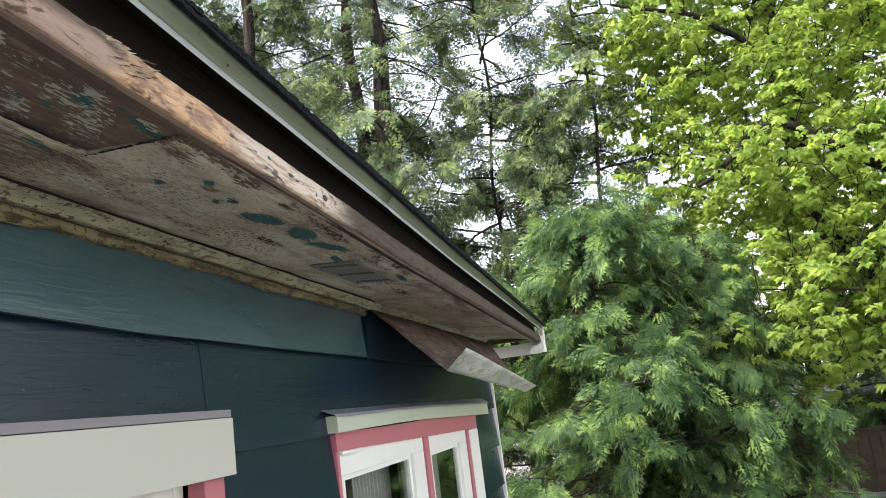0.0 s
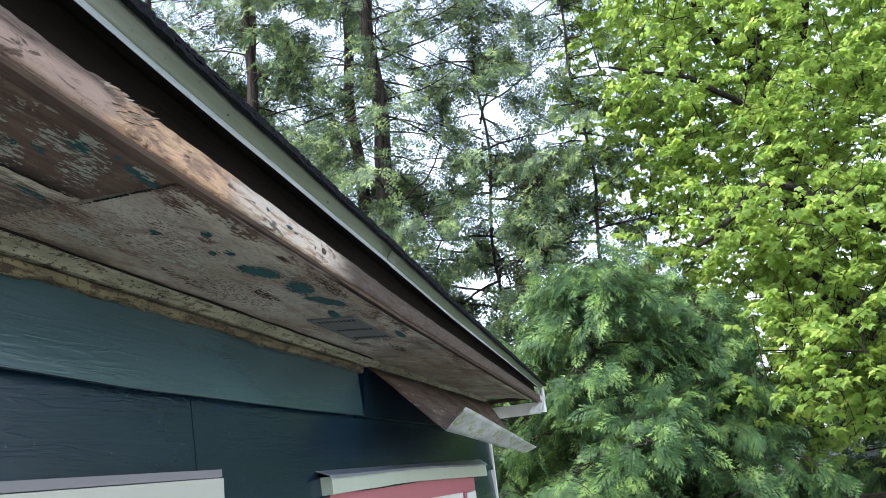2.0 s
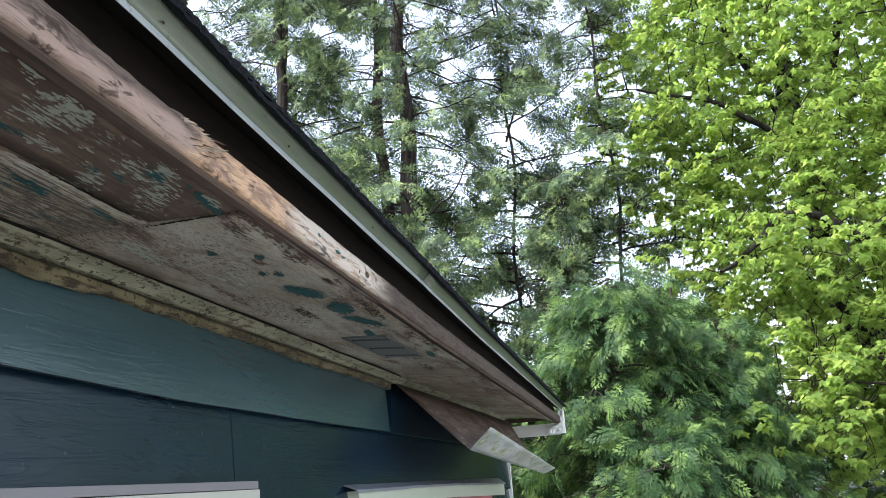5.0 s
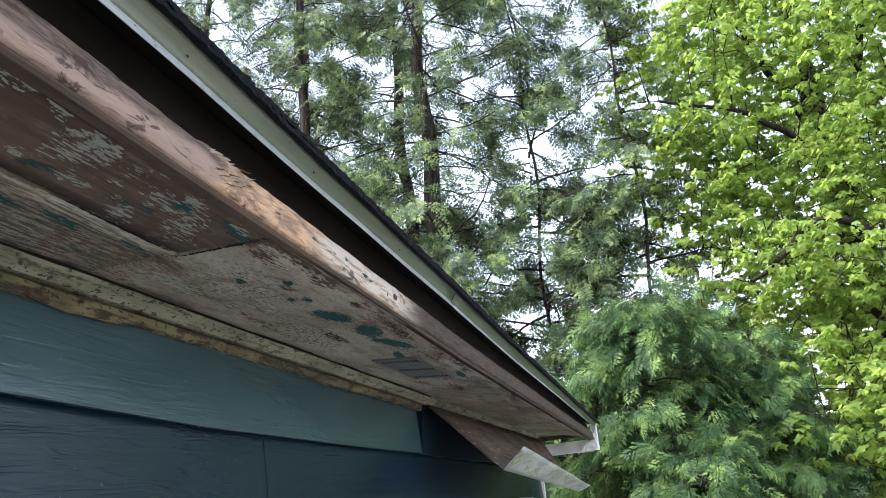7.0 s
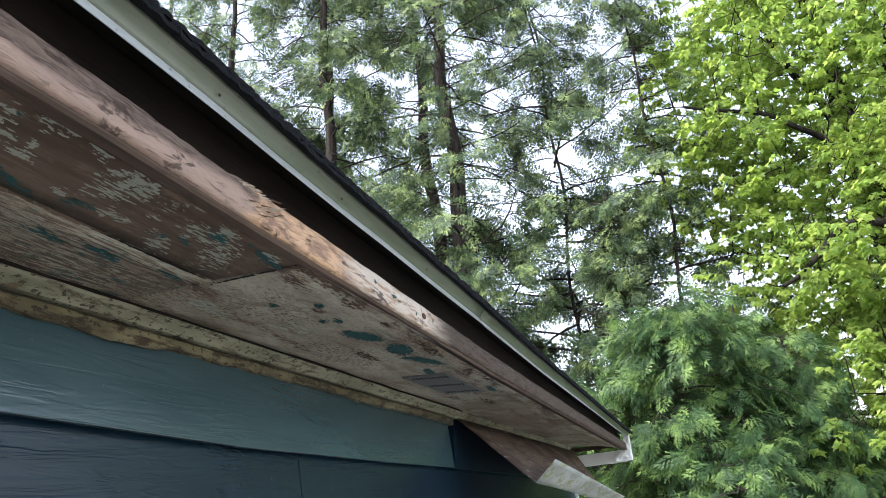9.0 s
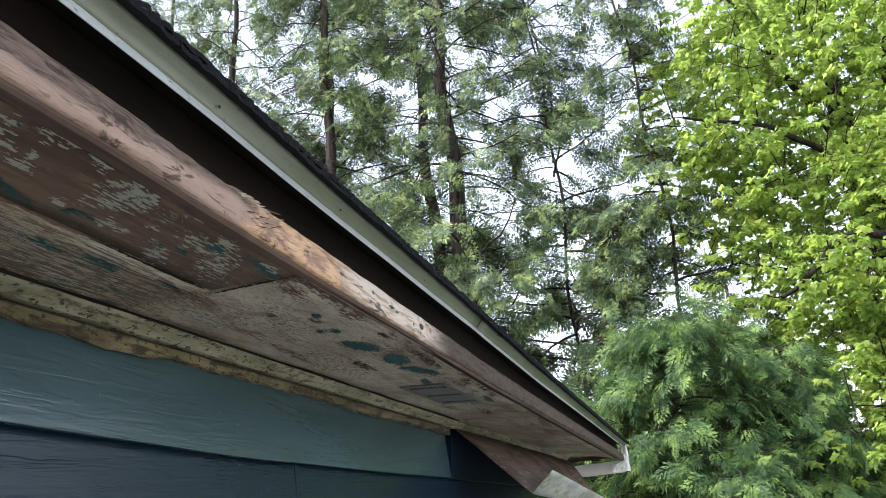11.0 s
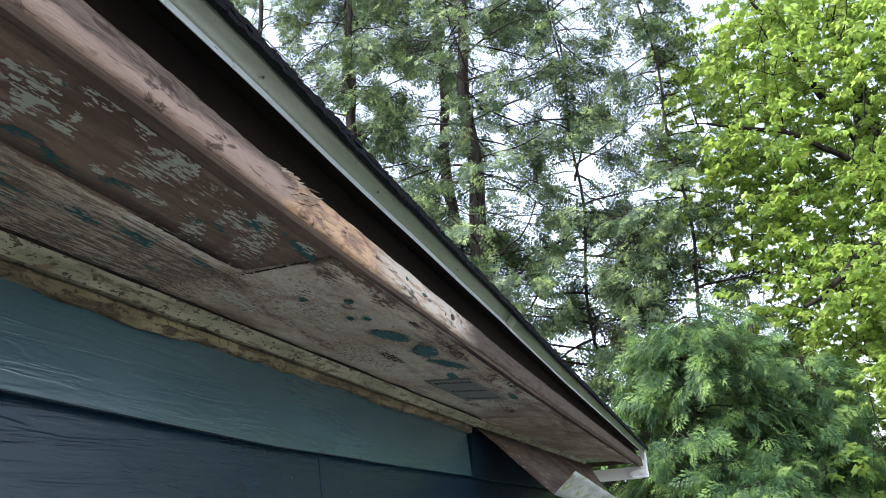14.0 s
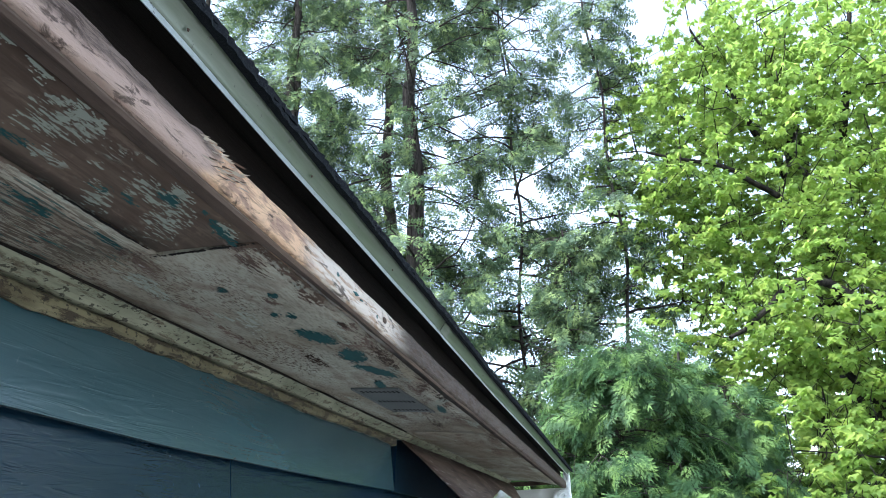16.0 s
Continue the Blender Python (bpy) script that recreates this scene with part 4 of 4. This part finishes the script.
TALL_SPRAY = cedar_spray(10, 3, ((0.12, 0.5), (0.36, -0.5), (0.6, 0.45)), 0.55, 0.032)
YOUNG_SPRAY = cedar_spray(14, 5, ((0.06, 0.55), (0.24, -0.52), (0.42, 0.48), (0.6, -0.42)), 0.42, 0.019)


def cedar_tree(name, label, x, y, height, spread, first, branches, twigs, fronds, length, leaf, seed, lean=0.0, trunk_r=0.16, bare=0.3, taper=0.75, top_cut=1.0, gap=-9.0, loose=0.4, spray=TALL_SPRAY):
    """A cedar: trunk, drooping branches that turn up at their ends, and flat sprays hanging along the twigs."""
    g = np.random.default_rng(seed)
    tree = empty(name, label, "cedar tree", "cedars")
    tree.location = (x, y, 0)
    zs = np.linspace(0, height, 30)
    trunk = [((lean * z + 0.06 * math.sin(z * 0.7 + seed) + 0.05 * math.sin(z * 2.3 + seed * 2), 0.06 * math.cos(z * 0.9 + seed), z), trunk_r * (1 - 0.85 * z / height) + 0.01) for z in zs]
    tv, tf = tubes([trunk], 10)
    part("trunk", tri_mesh("trunk", tv, tf, True), CEDAR_BARK, tree)
    pos, fwd, side = [], [], []
    for b in range(branches):
        limbs = []
        z = first + (height * top_cut - first) * (b + g.random()) / branches
        az = b * 2.4 + g.normal() * 0.4
        reach = spread * (1 - taper * (z / height) ** 1.4) * g.uniform(0.45, 1.15)
        out = np.array((math.cos(az), math.sin(az), 0.0))
        p0 = np.array((lean * z, 0, z))
        rise, droop = g.uniform(-0.1, 0.5), g.uniform(0.2, 0.75)
        pts = []
        for k in range(7):
            u = k / 6
            pts.append(p0 + out * reach * u + np.array((0, 0, reach * (rise * u - droop * u * u + 0.22 * u ** 4))) + g.normal(size=3) * 0.03 * u)
        limbs.append([(p, 0.024 * (1 - 0.82 * k / 6) * (reach / spread) + 0.003) for k, p in enumerate(pts)])
        pts = np.array(pts)
        for s in range(twigs):
            u = bare + (1 - bare) * (s + g.random()) / twigs
            i = min(5, int(u * 6))
            p = pts[i] + (pts[i + 1] - pts[i]) * (u * 6 - i)
            sd = 1 if s % 2 else -1
            lat = np.array((-out[1], out[0], 0)) * sd
            d = unit(out * g.uniform(0.3, 1.0) + lat * g.uniform(0.3, 1.1) + np.array((0, 0, g.uniform(-0.6, 0.12))))
            tl = g.uniform(0.22, 0.5) * (0.6 + 0.4 * spread / 1.8)
            mid = p + d * tl * 0.55 + np.array((0, 0, 0.01))
            end = p + d * tl + np.array((0, 0, -0.1 * tl))
            limbs.append([(p, 0.006), (mid, 0.004), (end, 0.0015)])
            for q in range(fronds):
                w = 0.2 + 0.8 * (q + 0.6) / fronds
                at = p + (end - p) * w
                fd = unit(d + (np.cross(d, (0, 0, 1)) * (1 if q % 2 else -1)) * g.uniform(0.2, 0.8) + out * 0.3 + np.array((0, 0, g.uniform(-1.1, 0.0))) + g.normal(size=3) * 0.2)
                if noise.noise(((x + at[0]) * 1.9, (y + at[1]) * 0.9, at[2] * 1.7)) + 0.3 * noise.noise((at[0] * 4, at[1] * 4, at[2] * 4 + seed)) < gap - 0.22 * max(0.0, 1 - at[2] / 7.5):
                    continue
                pos.append(at + g.normal(size=3) * 0.03)
                fwd.append(fd)
                side.append(np.cross(fd, out * 0.7 + np.array((0, 0, 0.55)) + g.normal(size=3) * loose))
        lv, lf = tubes(limbs, 3)
        part("branch", tri_mesh("branch", lv, lf, True), CEDAR_BARK, tree)
    pos, fwd, side = np.array(pos), np.array(fwd), unit(np.array(side))
    up = np.cross(side, fwd)
    v, f = scatter(*spray, pos, side, fwd, up, g.uniform(0.7, 1.25, len(pos)) * length)
    part("crown", tri_mesh("crown", v, f), leaf, tree, "flat drooping evergreen sprays")
    return tree


def maple_leaf():
    """A five-lobed leaf one unit long, folded a little along its midrib."""
    half = ((0.0, 0.0), (0.42, 0.04), (0.6, 0.5), (0.25, 0.48), (0.0, 1.0))
    ring = [(x, y) for x, y in half] + [(-x, y) for x, y in reversed(half[1:-1])]
    V = [(0, 0.3, -0.03)] + [(x, y, 0.14 * abs(x) - 0.16 * y * y) for x, y in ring]
    n = len(ring)
    return np.array(V), np.array([(0, 1 + i, 1 + (i + 1) % n) for i in range(n)])


LV, LF = maple_leaf()


def maple_tree(name, label, x, y, limb_list, blobs, clusters, leaves, size, seed, trunk_top, trunk_r):
    """A maple: trunk, limbs, twigs drawn to the nearest limb, and layered leaves along the twigs."""
    g = np.random.default_rng(seed)
    tree = empty(name, label, "maple tree")
    tree.location = (x, y, 0)
    tr = [((trunk_top[0] * u + 1.9 * max(0, 1 - u / 0.48) ** 1.3, trunk_top[1] * u + 0.5 * max(0, 1 - u / 0.48), trunk_top[2] * u), trunk_r * (1 - 0.7 * u) + 0.02) for u in np.linspace(0, 1, 18)]
    tv, tf = tubes([tr], 12)
    part("trunk", tri_mesh("trunk", tv, tf, True), MAPLE_BARK, tree)
    skeleton = [np.array(p) for p, _ in tr[4:]]
    for pts, r0 in limb_list:
        pts = np.array(pts, float)
        u = np.linspace(0, len(pts) - 1, 18)
        P = np.stack([np.interp(u, np.arange(len(pts)), pts[:, k]) for k in range(3)], 1)
        P[1:-1] = (P[:-2] + P[1:-1] * 2 + P[2:]) / 4
        P += g.normal(size=P.shape) * 0.02
        path = [(p, r0 * (1 - 0.8 * k / 17) + 0.006) for k, p in enumerate(P)]
        lv, lf = tubes([path], 8)
        part("limb", tri_mesh("limb", lv, lf, True), MAPLE_BARK, tree)
        skeleton += list(P[2:])
    S = np.array(skeleton)
    twigs, pos, fwd, nrm = [], [], [], []
    vol = np.array([b[3] * b[4] * b[5] for b in blobs])
    vol = vol / vol.sum()
    for c in range(clusters):
        bx, by, bz, rx, ry, rz = blobs[g.choice(len(blobs), p=vol)]
        d = unit(g.normal(size=3))
        r = g.random() ** 0.42
        ctr = np.array((bx, by, bz)) + d * r * np.array((rx, ry, rz))
        near = S[np.argmin(((S - ctr) ** 2).sum(1) + 0.3 * np.maximum(0, S[:, 2] - ctr[2]) ** 2)]
        mid = near + (ctr - near) * 0.5 + np.array((0, 0, 0.12)) + g.normal(size=3) * 0.06
        run_out = unit(np.append((ctr - near)[:2], 0) + g.normal(size=3) * np.array((0.3, 0.3, 0.05)) + np.array((0, 0, -0.12)))
        end = ctr + run_out * g.uniform(0.25, 0.5) + np.array((0, 0, -0.08))
        ln = np.linalg.norm(ctr - near)
        twigs.append([(near, 0.005 + 0.007 * min(ln, 2)), (mid, 0.004 + 0.004 * min(ln, 2)), (ctr, 0.0035), (end, 0.0015)])
        S = np.vstack([S, mid[None], ctr[None]])
        lat = unit(np.cross(run_out, (0, 0, 1.0)))
        for tip in range(4):
            w = (tip + g.random()) / 4
            node = ctr + (end - ctr) * w + lat * g.normal() * 0.22 * (1 - 0.4 * w) + np.array((0, 0, g.normal() * 0.05))
            for q in range(leaves):
                az = 2 * math.pi * (q + g.random() * 0.8) / leaves
                out = np.array((math.cos(az), math.sin(az), 0)) + run_out * 0.5
                pos.append(node + out * 0.035 + np.array((0, 0, g.normal() * 0.02)))
                fwd.append(unit(out + np.array((0, 0, -g.uniform(0.25, 0.95)))))
                nrm.append(np.array((g.normal() * 0.25, g.normal() * 0.25, 1.0)))
    lv, lf = tubes(twigs, 4)
    tagged(part("twig_spray", tri_mesh("twig_spray", lv, lf, True), MAPLE_BARK, tree, "thin dark twigs"), kind="stuff")
    pos, fwd, nrm = np.array(pos), np.array(fwd), np.array(nrm)
    side = unit(np.cross(fwd, nrm))
    up = np.cross(side, fwd)
    v, f = scatter(LV, LF, pos, side, fwd, up, g.uniform(0.6, 1.2, len(pos)) * size)
    part("crown", tri_mesh("crown", v, f), MAPLE_LEAF, tree, "bright yellow-green lobed leaves")
    return tree


TALL = "tall old cedar with bare trunk and thin drooping sprays"
for x, y, h, s, first, nb, seed, lean, tr in ((-1.95, 12.0, 14.0, 2.3, 2.0, 130, 11, 0.01, 0.2), (-2.4, 12.7, 14.0, 2.1, 3.0, 70, 12, -0.01, 0.16), (-4.1, 12.2, 14.0, 2.0, 4.0, 90, 13, 0.0, 0.16), (-4.6, 13.2, 14.0, 2.0, 4.0, 60, 14, 0.01, 0.14),
                                              (-0.5, 12.8, 13.0, 1.9, 1.5, 130, 15, 0.01, 0.022), (-6.4, 13.0, 14.0, 2.3, 5.0, 70, 18, 0.0, 0.15), (-8.3, 13.6, 14.0, 2.3, 6.0, 50, 19, 0.0, 0.15)):
    cedar_tree("cedar_tree", TALL, x, y, h, s, first, nb, 10, 5, 0.36, CEDAR_TALL, seed, lean, tr, 0.15, 0.45, 1.0, 0.05, 0.75)
cedar_tree("cedar_tree", "slim dark cedar between the tall cedars and the maple", 1.1, 12.0, 12.5, 1.05, 1.0, 100, 8, 4, 0.34, CEDAR_TALL, 16, 0.0, 0.022, 0.03, 0.72, 1.0, 0.02, 0.75)
cedar_tree("cedar_tree", "dark half-grown cedar behind the young cedars", 0.35, 11.7, 6.2, 1.4, 0.8, 80, 9, 3, 0.36, CEDAR_TALL, 17, 0.0, 0.03, 0.05, 0.75, 1.0, -0.02, 0.75)
YOUNG = "dense young cedar with bright green drooping sprays"
for x, y, h, s, nb, seed in ((0.9, 9.9, 4.1, 1.75, 120, 21), (2.05, 10.6, 3.6, 1.35, 100, 22), (1.55, 11.2, 4.2, 1.2, 60, 24), (-0.8, 10.8, 3.7, 1.5, 46, 23)):
    young = cedar_tree("cedar_tree", YOUNG, x, y, h, s, 0.15, nb, 9, 4, 0.31, CEDAR_LEAF, seed, 0.0, 0.05, 0.3, 0.8, 1.0, -0.2, 0.5, YOUNG_SPRAY)
copy_thing(young, pose(5.2, 15.4, 0.3, 0, 0, 220))

MAPLE_LIMBS = (
    (((1.3, 0.0, 3.0), (1.0, -1.9, 3.8), (0.02, -2.39, 4.26), (-0.54, -2.57, 4.58), (-0.95, -2.67, 4.86), (-1.27, -2.76, 4.8), (-1.69, -2.85, 4.4), (-2.1, -2.95, 4.16)), 0.085),
    (((0.0, 0, 4.6), (-0.2, -0.7, 5.6), (-0.7, -1.2, 6.4), (-1.6, -1.5, 7.0), (-2.6, -1.6, 7.3)), 0.07),
    (((0.0, 0, 5.2), (0.6, -0.6, 6.2), (1.3, -1.2, 7.2), (2.0, -1.8, 7.6)), 0.07),
    (((0.0, 0, 5.8), (-0.6, -0.4, 7.4), (-1.2, -0.6, 8.8), (-1.6, -0.8, 9.8)), 0.07),
    (((0.0, 0, 3.4), (0.9, -0.8, 3.9), (1.8, -1.8, 3.9), (2.6, -2.6, 3.6)), 0.08),
    (((0.0, 0, 6.5), (0.5, -0.3, 8.0), (0.8, -0.5, 9.4), (1.0, -0.6, 10.6)), 0.08),
    (((0.0, 0, 4.0), (-0.8, -0.6, 4.6), (-1.7, -0.9, 5.0), (-2.4, -1.0, 5.2)), 0.05),
    (((0.2, -0.2, 3.2), (0.2, -1.4, 3.4), (-0.3, -2.4, 3.2), (-0.6, -3.0, 2.9)), 0.05),
)
BLOBS = ((-1.3, -3.2, 2.7, 0.8, 0.5, 0.8), (-1.4, -2.8, 2.9, 0.9, 0.7, 0.8), (-0.7, -2.8, 2.5, 1.0, 0.8, 0.8), (0.3, -2.9, 2.4, 0.9, 0.8, 0.8), (-0.5, -3.3, 2.3, 0.9, 0.6, 0.8), (1.0, -1.6, 2.5, 1.7, 1.0, 1.2), (-0.7, -2.9, 4.5, 1.5, 0.5, 0.9), (-0.5, -0.8, 7.4, 2.9, 2.2, 2.8), (1.6, -1.4, 5.6, 2.2, 2.2, 2.4), (-1.1, -1.6, 5.0, 1.6, 1.5, 1.3), (0.2, -2.6, 3.1, 1.7, 1.1, 1.3), (2.4, -2.4, 3.4, 1.6, 1.4, 1.6), (2.2, -0.6, 8.6, 2.2, 2.0, 2.4), (-1.9, -0.9, 6.4, 1.3, 1.3, 1.8), (-1.3, -1.3, 4.0, 1.5, 1.3, 1.1), (0.1, -2.4, 3.8, 1.3, 0.7, 1.4), (1.3, -3.0, 2.6, 1.3, 0.8, 1.0), (-1.7, -1.7, 3.2, 1.4, 1.0, 1.1), (-0.6, -2.3, 2.3, 1.3, 0.9, 0.9), (-1.5, -0.6, 9.0, 1.5, 1.3, 1.6))
maple = maple_tree("maple_tree", "broad maple in fresh yellow-green leaf with dark limbs", 4.3, 13.4, MAPLE_LIMBS, BLOBS, 2900, 7, 0.094, 31, (-0.3, 0, 9.5), 0.33)
far_maple = maple_tree("maple_tree", "smaller maple in fresh leaf behind the fence", 2.2, 21.0, MAPLE_LIMBS[1:], BLOBS, 240, 8, 0.26, 32, (-0.3, 0, 9.5), 0.33)
far_maple.matrix_world = pose(2.2, 21.0, 0, 0, 0, 140) @ Matrix.Scale(0.62, 4)
for x, y, turn in ((4.8, 18.6, 60), (7.6, 18.4, 250)):
    copy_thing(far_maple, pose(x, y, -0.4, 0, 0, turn))
